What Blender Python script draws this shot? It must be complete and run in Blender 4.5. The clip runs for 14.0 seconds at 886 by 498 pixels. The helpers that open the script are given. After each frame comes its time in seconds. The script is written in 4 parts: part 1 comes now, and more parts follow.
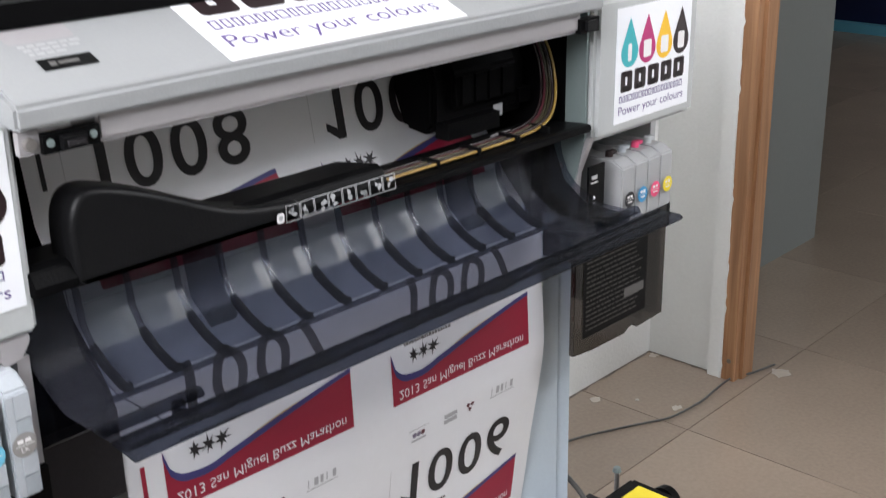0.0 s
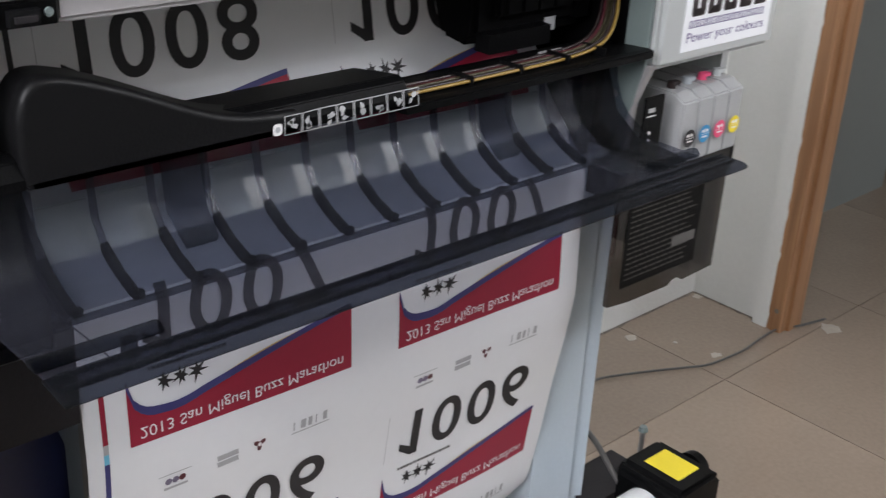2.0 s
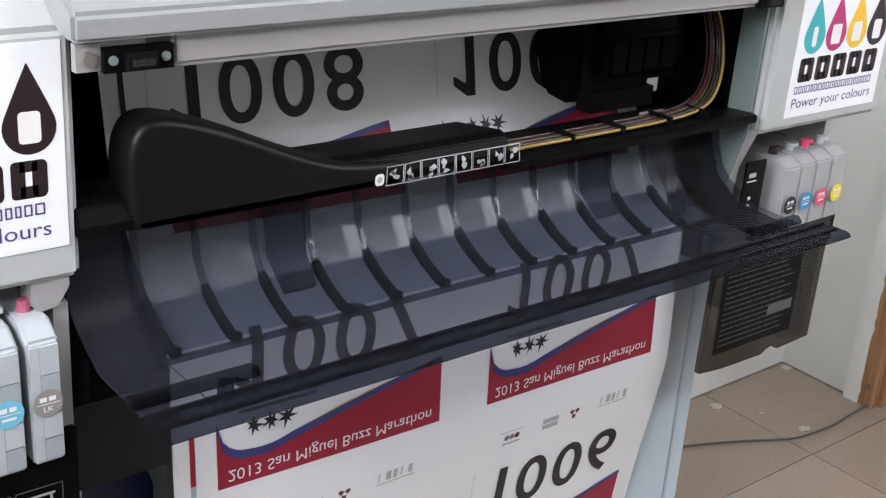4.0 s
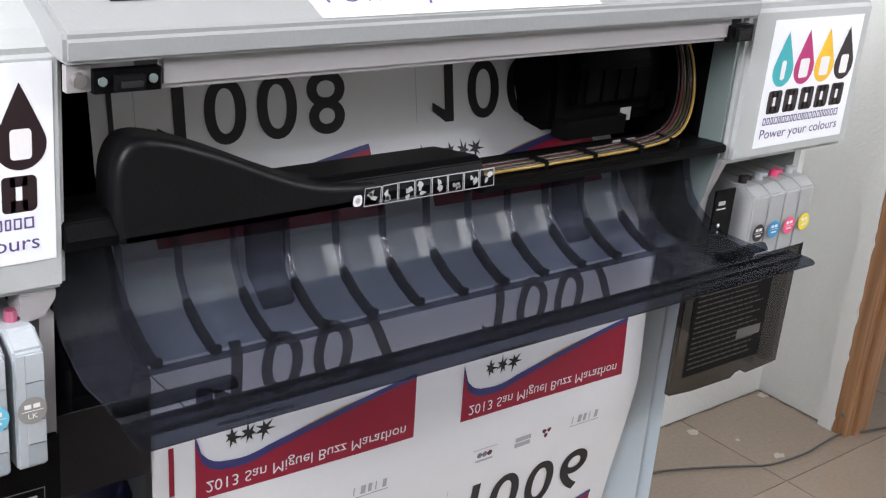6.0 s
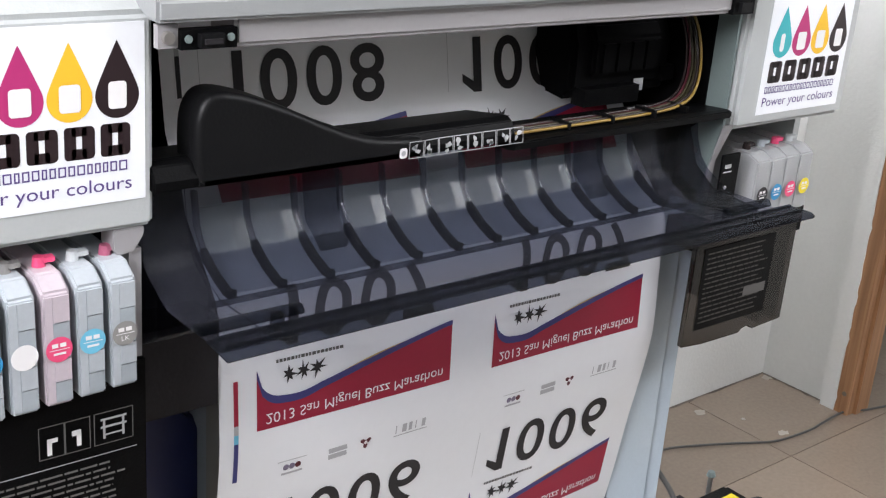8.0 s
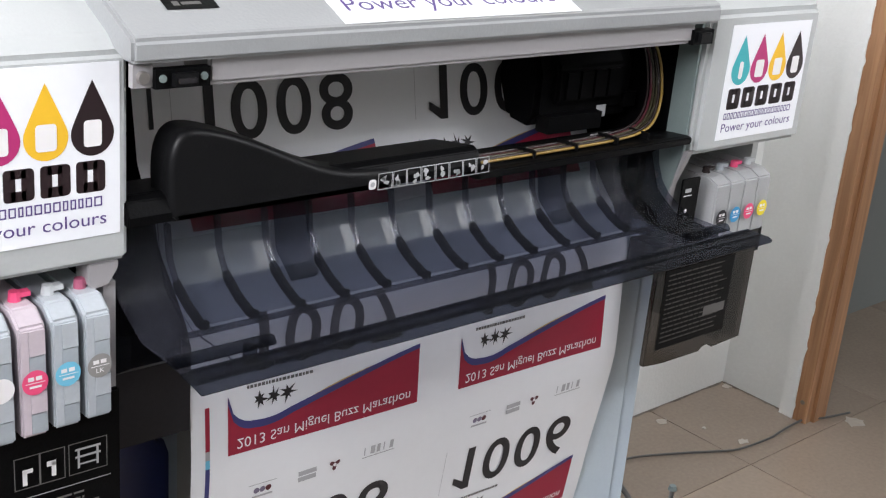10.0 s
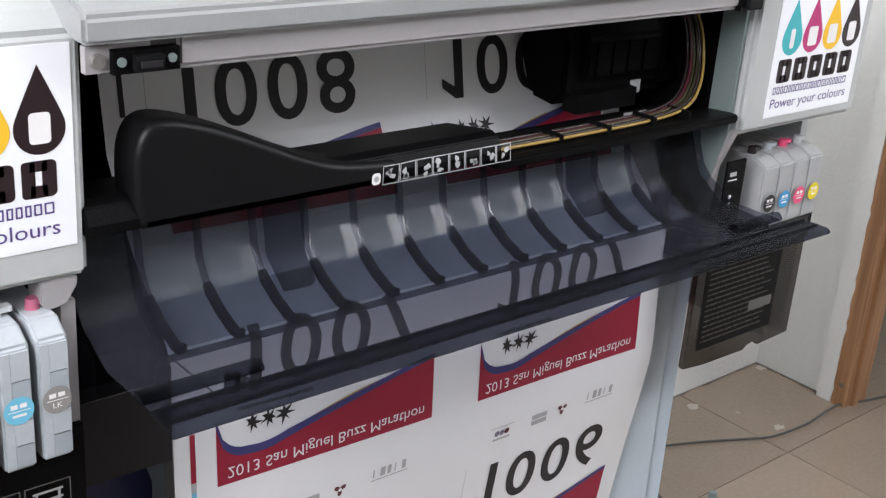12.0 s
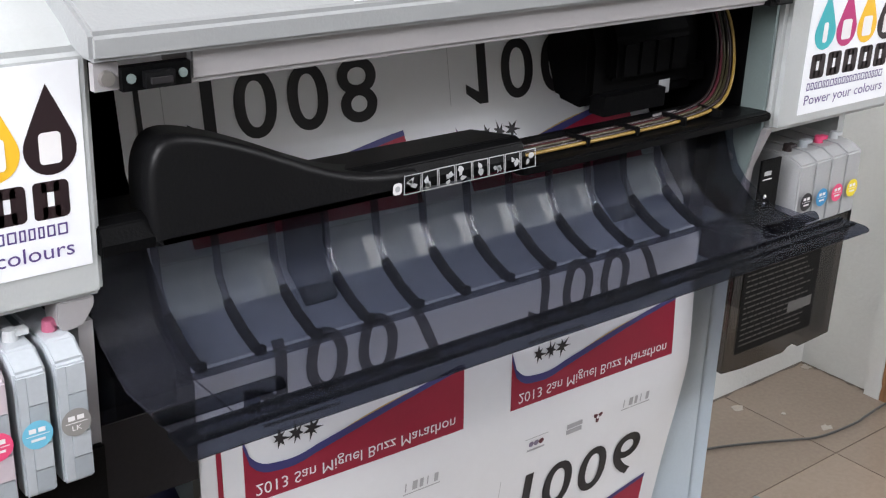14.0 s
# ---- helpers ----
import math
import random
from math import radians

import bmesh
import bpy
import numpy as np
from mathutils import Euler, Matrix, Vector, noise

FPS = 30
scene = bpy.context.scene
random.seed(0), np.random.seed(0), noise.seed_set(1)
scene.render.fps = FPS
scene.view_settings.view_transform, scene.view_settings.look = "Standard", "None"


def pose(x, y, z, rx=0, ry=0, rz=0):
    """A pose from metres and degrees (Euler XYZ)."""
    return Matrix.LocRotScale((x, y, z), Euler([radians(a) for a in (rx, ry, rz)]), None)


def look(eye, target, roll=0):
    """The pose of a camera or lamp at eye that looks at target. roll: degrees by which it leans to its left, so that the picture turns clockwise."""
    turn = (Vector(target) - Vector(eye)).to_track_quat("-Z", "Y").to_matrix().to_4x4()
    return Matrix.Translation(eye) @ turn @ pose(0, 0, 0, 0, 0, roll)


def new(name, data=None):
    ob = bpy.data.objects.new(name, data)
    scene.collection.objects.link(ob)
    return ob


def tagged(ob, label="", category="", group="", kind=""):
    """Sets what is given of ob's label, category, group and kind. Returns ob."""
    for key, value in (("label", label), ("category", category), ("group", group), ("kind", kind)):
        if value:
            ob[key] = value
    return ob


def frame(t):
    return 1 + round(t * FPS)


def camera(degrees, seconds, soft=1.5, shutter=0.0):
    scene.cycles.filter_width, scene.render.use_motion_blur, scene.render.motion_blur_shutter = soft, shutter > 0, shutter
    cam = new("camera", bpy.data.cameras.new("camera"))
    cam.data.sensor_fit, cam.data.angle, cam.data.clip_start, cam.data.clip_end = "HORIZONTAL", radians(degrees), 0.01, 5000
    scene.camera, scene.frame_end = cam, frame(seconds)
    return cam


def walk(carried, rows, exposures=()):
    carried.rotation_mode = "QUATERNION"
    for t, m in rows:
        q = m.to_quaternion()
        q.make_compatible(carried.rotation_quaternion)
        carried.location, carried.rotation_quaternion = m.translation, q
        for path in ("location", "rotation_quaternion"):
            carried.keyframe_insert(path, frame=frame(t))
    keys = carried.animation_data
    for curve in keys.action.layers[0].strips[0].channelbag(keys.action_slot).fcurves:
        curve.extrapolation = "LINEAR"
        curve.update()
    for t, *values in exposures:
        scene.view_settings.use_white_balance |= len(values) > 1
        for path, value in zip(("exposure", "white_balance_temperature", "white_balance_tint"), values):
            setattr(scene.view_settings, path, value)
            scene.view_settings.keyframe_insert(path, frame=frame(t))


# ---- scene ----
cam = camera(40.0, 14.0, soft=1.2, shutter=0.5)
PATH = [
    (0, (-0.522, 0.022, 1.473), (0.84, 1.306, 0.769), -1.3),
    (0.5, (-0.504, 0.034, 1.428), (0.875, 1.301, 0.725), -0.6),
    (1, (-0.486, 0.047, 1.435), (0.898, 1.306, 0.728), 1.0),
    (1.5, (-0.443, 0.069, 1.45), (0.897, 1.313, 0.64), 2.4),
    (2, (-0.386, 0.114, 1.438), (0.876, 1.412, 0.587), 3.2),
    (2.5, (-0.367, 0.142, 1.417), (0.841, 1.506, 0.593), 3.6),
    (3, (-0.374, 0.145, 1.416), (0.808, 1.556, 0.635), 3.1),
    (3.2, (-0.381, 0.142, 1.423), (0.791, 1.561, 0.64), 3.5),
    (5.3, (-0.4, 0.099, 1.438), (0.807, 1.511, 0.696), 4.6),
    (5.5, (-0.402, 0.096, 1.439), (0.803, 1.511, 0.701), 4.7),
    (6, (-0.409, 0.091, 1.443), (0.799, 1.508, 0.712), 5.0),
    (6.5, (-0.416, 0.086, 1.448), (0.789, 1.512, 0.729), 5.4),
    (7, (-0.436, 0.075, 1.446), (0.794, 1.48, 0.73), 7.3),
    (7.5, (-0.484, 0.042, 1.434), (0.719, 1.454, 0.687), 4.3),
    (7.7, (-0.509, 0.015, 1.422), (0.696, 1.443, 0.709), 4.1),
    (10, (-0.532, 0.004, 1.457), (0.727, 1.39, 0.756), 4.8),
    (10.5, (-0.51, 0.028, 1.455), (0.745, 1.416, 0.749), 5.0),
    (11, (-0.482, 0.059, 1.45), (0.767, 1.444, 0.729), 4.8),
    (11.5, (-0.457, 0.092, 1.443), (0.789, 1.47, 0.702), 4.5),
    (12, (-0.427, 0.118, 1.432), (0.797, 1.507, 0.677), 3.9),
    (12.5, (-0.404, 0.12, 1.424), (0.793, 1.523, 0.652), 2.7),
    (13, (-0.398, 0.119, 1.427), (0.786, 1.539, 0.665), 2.3),
    (13.5, (-0.4, 0.124, 1.429), (0.774, 1.555, 0.671), 1.9),
    (14, (-0.401, 0.125, 1.43), (0.77, 1.561, 0.676), 1.7),
]
walk(cam, [(t, look(eye, target, roll)) for t, eye, target, roll in PATH], exposures=[(0.0, -0.34), (0.5, -0.42), (1.0, -0.50), (1.9, -0.54), (2.7, -0.55), (3.6, -0.40), (5.4, -0.27), (7.5, -0.25), (10.0, -0.41), (11.0, -0.36), (12.6, -0.32), (14.0, -0.28)])

# ---- world and light ----
world = bpy.data.worlds.new("sky")
scene.world = world
world.use_nodes = True
_n, _l = world.node_tree.nodes, world.node_tree.links
_sky = _n.new("ShaderNodeTexSky")
_sky.sky_type, _sky.sun_disc = "NISHITA", False
_sky.sun_elevation, _sky.sun_rotation = radians(40), radians(200)
_l.new(_sky.outputs[0], _n["Background"].inputs[0])
_n["Background"].inputs[1].default_value = 0.1


def window_light(name, place, target, w, h, watts, colour):
    lamp = bpy.data.lights.new(name, "AREA")
    lamp.shape, lamp.size, lamp.size_y, lamp.energy, lamp.color = "RECTANGLE", w, h, watts, colour
    ob = new(name, lamp)
    ob.matrix_world = look(place, target)
    return ob


window_light("window_daylight", (-1.63, 0.02, 2.20), (0, 0.02, 2.20), 1.36, 0.8, 118, (0.945, 0.945, 1.0))
window_light("window_daylight", (1.58, -0.47, 2.24), (1.58, 0, 2.24), 0.94, 0.44, 34, (0.945, 0.945, 1.0))
# added lamp, out of view, that brightens the next room and doorway floor
window_light("window_daylight", (6.2, -2.42, 1.7), (6.2, 0, 1.2), 2.6, 1.4, 85, (0.9, 0.95, 1.0))


# ---- materials ----
def surface(name, colour, rough=0.5, metal=0.0, var=0.12, scale=25.0, bump=0.02, coat=0.0, second=None, spec=0.5):
    """Principled surface with variation at two scales, uneven gloss and fine relief."""
    m = bpy.data.materials.new(name)
    m.use_nodes = True
    n, l = m.node_tree.nodes, m.node_tree.links
    b = n["Principled BSDF"]
    co = n.new("ShaderNodeTexCoord")
    big, fine = n.new("ShaderNodeTexNoise"), n.new("ShaderNodeTexNoise")
    big.inputs["Scale"].default_value, big.inputs["Detail"].default_value = scale * 0.15, 5
    fine.inputs["Scale"].default_value, fine.inputs["Detail"].default_value = scale * 8, 3
    l.new(co.outputs["Object"], big.inputs["Vector"])
    l.new(co.outputs["Object"], fine.inputs["Vector"])
    add = n.new("ShaderNodeMath")
    add.operation = "MULTIPLY_ADD"
    add.inputs[1].default_value, add.inputs[2].default_value = 0.35, 0.32
    l.new(fine.outputs[0], add.inputs[0])
    mean = n.new("ShaderNodeMath")
    mean.operation = "MULTIPLY_ADD"
    mean.inputs[1].default_value = 0.65
    l.new(big.outputs[0], mean.inputs[0])
    l.new(add.outputs[0], mean.inputs[2])
    ramp = n.new("ShaderNodeValToRGB")
    c2 = second or [c * (1 - var) for c in colour]
    c1 = [min(1, c * (1 + var * 0.6)) for c in colour]
    ramp.color_ramp.elements[0].position, ramp.color_ramp.elements[1].position = 0.55, 1.0
    ramp.color_ramp.elements[0].color, ramp.color_ramp.elements[1].color = (*c2, 1), (*c1, 1)
    l.new(mean.outputs[0], ramp.inputs[0])
    l.new(ramp.outputs[0], b.inputs["Base Color"])
    r = n.new("ShaderNodeMapRange")
    r.inputs[3].default_value, r.inputs[4].default_value = max(0.02, rough - 0.08), min(1, rough + 0.1)
    l.new(big.outputs[0], r.inputs[0])
    l.new(r.outputs[0], b.inputs["Roughness"])
    b.inputs["Metallic"].default_value = metal
    b.inputs["Specular IOR Level"].default_value = spec
    if coat:
        b.inputs["Coat Weight"].default_value = coat
    if bump:
        bp = n.new("ShaderNodeBump")
        bp.inputs["Strength"].default_value, bp.inputs["Distance"].default_value = min(1, bump * 8), 0.001
        l.new(fine.outputs[0], bp.inputs["Height"])
        l.new(bp.outputs[0], b.inputs["Normal"])
    return m


def clear(name, tint, gloss_rough=0.06, ior=1.5, haze=0.0, haze_colour=(0.6, 0.62, 0.66)):
    """Tinted see-through plastic: tinted passage, gloss by angle, a little haze."""
    m = bpy.data.materials.new(name)
    m.use_nodes = True
    n, l = m.node_tree.nodes, m.node_tree.links
    n.remove(n["Principled BSDF"])
    tr, gl, fr, mix = n.new("ShaderNodeBsdfTransparent"), n.new("ShaderNodeBsdfGlossy"), n.new("ShaderNodeLayerWeight"), n.new("ShaderNodeMixShader")
    tr.inputs[0].default_value = (*tint, 1)
    gl.inputs["Roughness"].default_value = gloss_rough
    fr.inputs[0].default_value = 0.5
    power, gloss = n.new("ShaderNodeMath"), n.new("ShaderNodeMath")
    power.operation, gloss.operation = "POWER", "MULTIPLY_ADD"
    power.inputs[1].default_value = 4.0
    gloss.inputs[1].default_value, gloss.inputs[2].default_value = 0.2, ((ior - 1) / (ior + 1)) ** 2
    l.new(fr.outputs["Facing"], power.inputs[0])
    l.new(power.outputs[0], gloss.inputs[0])
    noise_t = n.new("ShaderNodeTexNoise")
    co = n.new("ShaderNodeTexCoord")
    noise_t.inputs["Scale"].default_value = 60
    bp = n.new("ShaderNodeBump")
    bp.inputs["Strength"].default_value, bp.inputs["Distance"].default_value = 0.08, 0.001
    l.new(co.outputs["Object"], noise_t.inputs["Vector"])
    l.new(noise_t.outputs[0], bp.inputs["Height"])
    l.new(bp.outputs[0], gl.inputs["Normal"])
    base = tr
    if haze:
        df, hz = n.new("ShaderNodeBsdfDiffuse"), n.new("ShaderNodeMixShader")
        df.inputs[0].default_value = (*haze_colour, 1)
        hz.inputs[0].default_value = haze
        l.new(tr.outputs[0], hz.inputs[1])
        l.new(df.outputs[0], hz.inputs[2])
        base = hz
    l.new(gloss.outputs[0], mix.inputs[0])
    l.new(base.outputs[0], mix.inputs[1])
    l.new(gl.outputs[0], mix.inputs[2])
    l.new(mix.outputs[0], n["Material Output"].inputs[0])
    return m


GREY = surface("grey_case_plastic", (0.44, 0.455, 0.452), 0.42, var=0.05, scale=40, bump=0.03)
COVER = surface("silver_cover_paint", (0.30, 0.308, 0.31), 0.38, var=0.05, scale=40, bump=0.03)
BAR = surface("pale_grey_bar", (0.34, 0.325, 0.33), 0.4, var=0.06, bump=0.01)
BLACK = surface("black_plastic", (0.003, 0.003, 0.0033), 0.40, var=0.3, scale=50, bump=0.04, spec=0.085)
BLACKG = surface("satin_black_plastic", (0.0058, 0.0058, 0.0064), 0.42, var=0.2, scale=50, bump=0.03, spec=0.2)
DARK = surface("dark_interior", (0.0022, 0.0021, 0.0024), 0.6, var=0.3, bump=0.03, spec=0.06)
CHAR = surface("charcoal_plastic", (0.026, 0.024, 0.026), 0.5, var=0.2, bump=0.03, spec=0.12)
STEEL = surface("galvanised_steel", (0.20, 0.245, 0.24), 0.48, metal=0.25, var=0.12, scale=60, bump=0.02)
SCREWM = surface("screw_steel", (0.5, 0.47, 0.45), 0.35, metal=0.9, bump=0.02)
PAPER = surface("print_paper", (0.78, 0.785, 0.80), 0.55, var=0.03, scale=12, bump=0.01)
STICK = surface("sticker_paper", (0.86, 0.87, 0.90), 0.35, var=0.03, scale=18, bump=0.01)
INKRED = surface("red_print", (0.31, 0.010, 0.036), 0.55, var=0.08, bump=0.01)
INKBLUE = surface("blue_print", (0.045, 0.045, 0.17), 0.55, var=0.08, bump=0.01)
INKBLACK = surface("black_print", (0.018, 0.016, 0.018), 0.55, var=0.1, bump=0.01)
INKGOLD = surface("gold_print", (0.52, 0.36, 0.13), 0.55, var=0.1, bump=0.01)
INKDIM = surface("dim_mixed_print", (0.20, 0.17, 0.24), 0.6, var=0.3, scale=300, bump=0.01)
INKFINE = surface("faint_grey_print", (0.13, 0.125, 0.12), 0.6, var=0.2, bump=0.01)
INKFAINT = surface("worn_text_print", (0.06, 0.056, 0.05), 0.6, var=0.2, bump=0.01)
INKGREY = surface("grey_print", (0.42, 0.42, 0.43), 0.6, var=0.1, bump=0.01)
INKWHITE = surface("white_print", (0.82, 0.80, 0.80), 0.5, var=0.03, bump=0.01)
CYAN = surface("cyan_print", (0.05, 0.42, 0.46), 0.45, var=0.05, bump=0.01)
MAGENTA = surface("magenta_print", (0.46, 0.03, 0.16), 0.45, var=0.05, bump=0.01)
YELLOW = surface("yellow_print", (0.85, 0.50, 0.03), 0.45, var=0.05, bump=0.01)
PURPLE = surface("purple_print", (0.10, 0.06, 0.22), 0.5, var=0.05, bump=0.01)
BROWNBLK = surface("brown_black_print", (0.02, 0.01, 0.012), 0.4, var=0.05, bump=0.01)
PINKL = surface("pink_label", (0.80, 0.08, 0.20), 0.4, var=0.05, bump=0.01)
SKYL = surface("sky_blue_label", (0.16, 0.50, 0.68), 0.4, var=0.05, bump=0.01)
GREYL = surface("grey_label", (0.26, 0.25, 0.24), 0.4, var=0.05, bump=0.01)
YELL = surface("yellow_label", (0.85, 0.68, 0.03), 0.5, var=0.08, bump=0.01)
BLUEL = surface("blue_label", (0.04, 0.28, 0.55), 0.4, var=0.05, bump=0.01)
WALLM = surface("white_wall_paint", (0.81, 0.82, 0.805), 0.75, var=0.06, scale=14, bump=0.11)
# darkened: cuts bounce off the unseen walls, holds the next room's shade
GREYWALL = surface("darkened_wall_grey", (0.24, 0.25, 0.24), 0.7, var=0.05, scale=10, bump=0.04)
CEIL = surface("ceiling_paint", (0.75, 0.75, 0.73), 0.8, var=0.04, scale=10, bump=0.03)
LEG = surface("pale_blue_leg_paint", (0.50, 0.57, 0.63), 0.42, var=0.06, scale=25, bump=0.02)
NAVY = surface("navy_plastic", (0.007, 0.013, 0.065), 0.4, var=0.2, bump=0.02)
RUBBER = surface("cable_rubber", (0.10, 0.095, 0.09), 0.5, var=0.2, bump=0.03)
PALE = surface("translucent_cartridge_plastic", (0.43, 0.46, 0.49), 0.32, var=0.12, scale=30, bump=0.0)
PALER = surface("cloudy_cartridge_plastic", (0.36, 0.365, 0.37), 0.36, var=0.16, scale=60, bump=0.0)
# darker copy of PALE, with shade put into its colour
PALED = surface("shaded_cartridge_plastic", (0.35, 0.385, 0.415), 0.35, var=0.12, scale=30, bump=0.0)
CAPW = surface("milky_cap_plastic", (0.55, 0.57, 0.58), 0.35, var=0.1, bump=0.0)
CAPP = surface("dull_pink_cap_plastic", (0.45, 0.12, 0.20), 0.35, var=0.1, bump=0.0)
PALEP = surface("pink_tinted_cartridge_plastic", (0.52, 0.45, 0.49), 0.32, var=0.12, scale=30, bump=0.0)
# the haze puts a broad bluish window sheen into the plastic itself
SMOKE = clear("smoky_clear_plastic", (0.66, 0.67, 0.72), 0.08, ior=1.26, haze=0.06, haze_colour=(0.21, 0.215, 0.27))
SMOKE2 = clear("dark_smoky_plastic", (0.42, 0.44, 0.49), 0.5, ior=1.12)
ENDM = clear("clear_end_plastic", (0.66, 0.67, 0.72), 0.5, ior=1.1)
LIPM = clear("dark_lip_plastic", (0.31, 0.33, 0.39), 0.45, ior=1.2, haze=0.03, haze_colour=(0.13, 0.135, 0.17))
SMOKE3 = clear("dark_edge_plastic", (0.26, 0.28, 0.33), 0.35, ior=1.25, haze=0.10, haze_colour=(0.10, 0.105, 0.13))
FLAPM = clear("brown_smoky_plastic", (0.34, 0.31, 0.285), 0.12, haze=0.15, haze_colour=(0.06, 0.05, 0.045))
SMOKE4 = clear("light_smoky_plastic", (0.84, 0.86, 0.89), 0.08, ior=1.25, haze=0.02, haze_colour=(0.2, 0.21, 0.27))
# pale films that imitate window reflections on the door
GLARE = clear("pad_glare_plastic", (0.92, 0.94, 0.95), 0.3, ior=1.10, haze=0.03, haze_colour=(0.50, 0.54, 0.56))
GLEAM = clear("strip_glare_plastic", (0.95, 0.96, 0.97), 0.2, ior=1.20, haze=0.015, haze_colour=(0.50, 0.54, 0.56))
BOSS = clear("smoky_boss_plastic", (0.66, 0.68, 0.72), 0.45, ior=1.12, haze=0.03, haze_colour=(0.2, 0.21, 0.27))
TUBEY = surface("yellow_ink_tube", (0.30, 0.19, 0.04), 0.3, var=0.1, bump=0.0)
TUBEK = surface("dark_ink_tube", (0.03, 0.02, 0.02), 0.25, var=0.1, bump=0.0)
TUBEC = surface("olive_ink_tube", (0.05, 0.042, 0.022), 0.3, var=0.1, bump=0.0)
TUBEM = surface("wine_ink_tube", (0.10, 0.02, 0.03), 0.3, var=0.1, bump=0.0)


def wood_material():
    m = surface("varnished_orange_wood", (0.36, 0.16, 0.06), 0.4, var=0.3, bump=0.05)
    n, l = m.node_tree.nodes, m.node_tree.links
    co, mp, wv, ramp = n.new("ShaderNodeTexCoord"), n.new("ShaderNodeMapping"), n.new("ShaderNodeTexNoise"), n.new("ShaderNodeValToRGB")
    mp.inputs["Scale"].default_value = (60, 60, 2.5)
    wv.inputs["Scale"].default_value, wv.inputs["Detail"].default_value, wv.inputs["Distortion"].default_value = 1.0, 6, 0.6
    ramp.color_ramp.elements[0].position, ramp.color_ramp.elements[1].position = 0.3, 0.75
    ramp.color_ramp.elements[0].color, ramp.color_ramp.elements[1].color = (0.27, 0.13, 0.06, 1), (0.48, 0.26, 0.135, 1)
    l.new(co.outputs["Object"], mp.inputs[0])
    l.new(mp.outputs[0], wv.inputs["Vector"])
    l.new(wv.outputs[0], ramp.inputs[0])
    l.new(ramp.outputs[0], n["Principled BSDF"].inputs["Base Color"])
    return m


def tile_material():
    m = surface("beige_floor_tile", (0.36, 0.285, 0.226), 0.24, var=0.22, scale=12, bump=0.02, spec=0.5)
    n, l = m.node_tree.nodes, m.node_tree.links
    b = n["Principled BSDF"]
    src = b.inputs["Base Color"].links[0].from_socket
    info, hsv = n.new("ShaderNodeObjectInfo"), n.new("ShaderNodeHueSaturation")
    mr = n.new("ShaderNodeMapRange")
    mr.inputs[3].default_value, mr.inputs[4].default_value = 0.93, 1.07
    l.new(info.outputs["Random"], mr.inputs[0])
    l.new(mr.outputs[0], hsv.inputs["Value"])
    l.new(src, hsv.inputs["Color"])
    l.new(hsv.outputs[0], b.inputs["Base Color"])
    return m


WOOD, TILE = wood_material(), tile_material()
SPLASH = surface("dried_paint", (0.47, 0.41, 0.35), 0.7, var=0.2, scale=200, bump=0.02)
GRIME = surface("floor_grime", (0.17, 0.145, 0.12), 0.8, var=0.4, scale=150, bump=0.05)
GROUT = surface("dark_grout", (0.17, 0.132, 0.105), 0.8, var=0.2, bump=0.05)


# ---- mesh helpers ----
def part(name, bm, material, parent=None, label="", smooth=False):
    me = bpy.data.meshes.new(name)
    bmesh.ops.recalc_face_normals(bm, faces=bm.faces)
    if smooth:
        for f in bm.faces:
            f.smooth = True
    bm.to_mesh(me)
    bm.free()
    me.materials.append(material)
    ob = new(name, me)
    if parent is not None:
        ob.parent = parent
    if label:
        tagged(ob, label)
    return ob


def thing(name, label, category, at=(0, 0, 0), group="", kind=""):
    ob = new(name)
    ob.empty_display_size = 0.05
    ob.location = at
    return tagged(ob, label, category, group, kind)


def hang(ob, parent):
    """Parent a mesh built in world places under a thing that stands elsewhere."""
    ob.parent = parent
    ob.matrix_parent_inverse = Matrix.Translation(parent.location).inverted()
    return ob


def add_box(bm, x0, x1, y0, y1, z0, z1):
    vs = [bm.verts.new(p) for p in ((x0, y0, z0), (x1, y0, z0), (x1, y1, z0), (x0, y1, z0), (x0, y0, z1), (x1, y0, z1), (x1, y1, z1), (x0, y1, z1))]
    for q in ((0, 3, 2, 1), (4, 5, 6, 7), (0, 1, 5, 4), (1, 2, 6, 5), (2, 3, 7, 6), (3, 0, 4, 7)):
        bm.faces.new([vs[i] for i in q])


def rounded(bm, r, seg=2):
    if r:
        es = [e for e in bm.edges if len(e.link_faces) == 2 and e.calc_face_angle(0) > 0.5]
        bmesh.ops.bevel(bm, geom=es, offset=r, segments=seg, affect="EDGES", clamp_overlap=True)
    return bm


def box(x0, x1, y0, y1, z0, z1, r=0.0, seg=2):
    bm = bmesh.new()
    add_box(bm, x0, x1, y0, y1, z0, z1)
    return rounded(bm, r, seg)


def prism(pts, axis, a, b, r=0.0, seg=2):
    """A closed outline swept along an axis: x takes (y, z) points, y takes (x, z), z takes (x, y)."""
    bm = bmesh.new()

    def at(p, t):
        return {"x": (t, p[0], p[1]), "y": (p[0], t, p[1]), "z": (p[0], p[1], t)}[axis]

    lo, hi = [bm.verts.new(at(p, a)) for p in pts], [bm.verts.new(at(p, b)) for p in pts]
    bm.faces.new(lo)
    bm.faces.new(hi[::-1])
    k = len(pts)
    for i in range(k):
        bm.faces.new([lo[i], hi[i], hi[(i + 1) % k], lo[(i + 1) % k]])
    bmesh.ops.recalc_face_normals(bm, faces=bm.faces)
    return rounded(bm, r, seg)


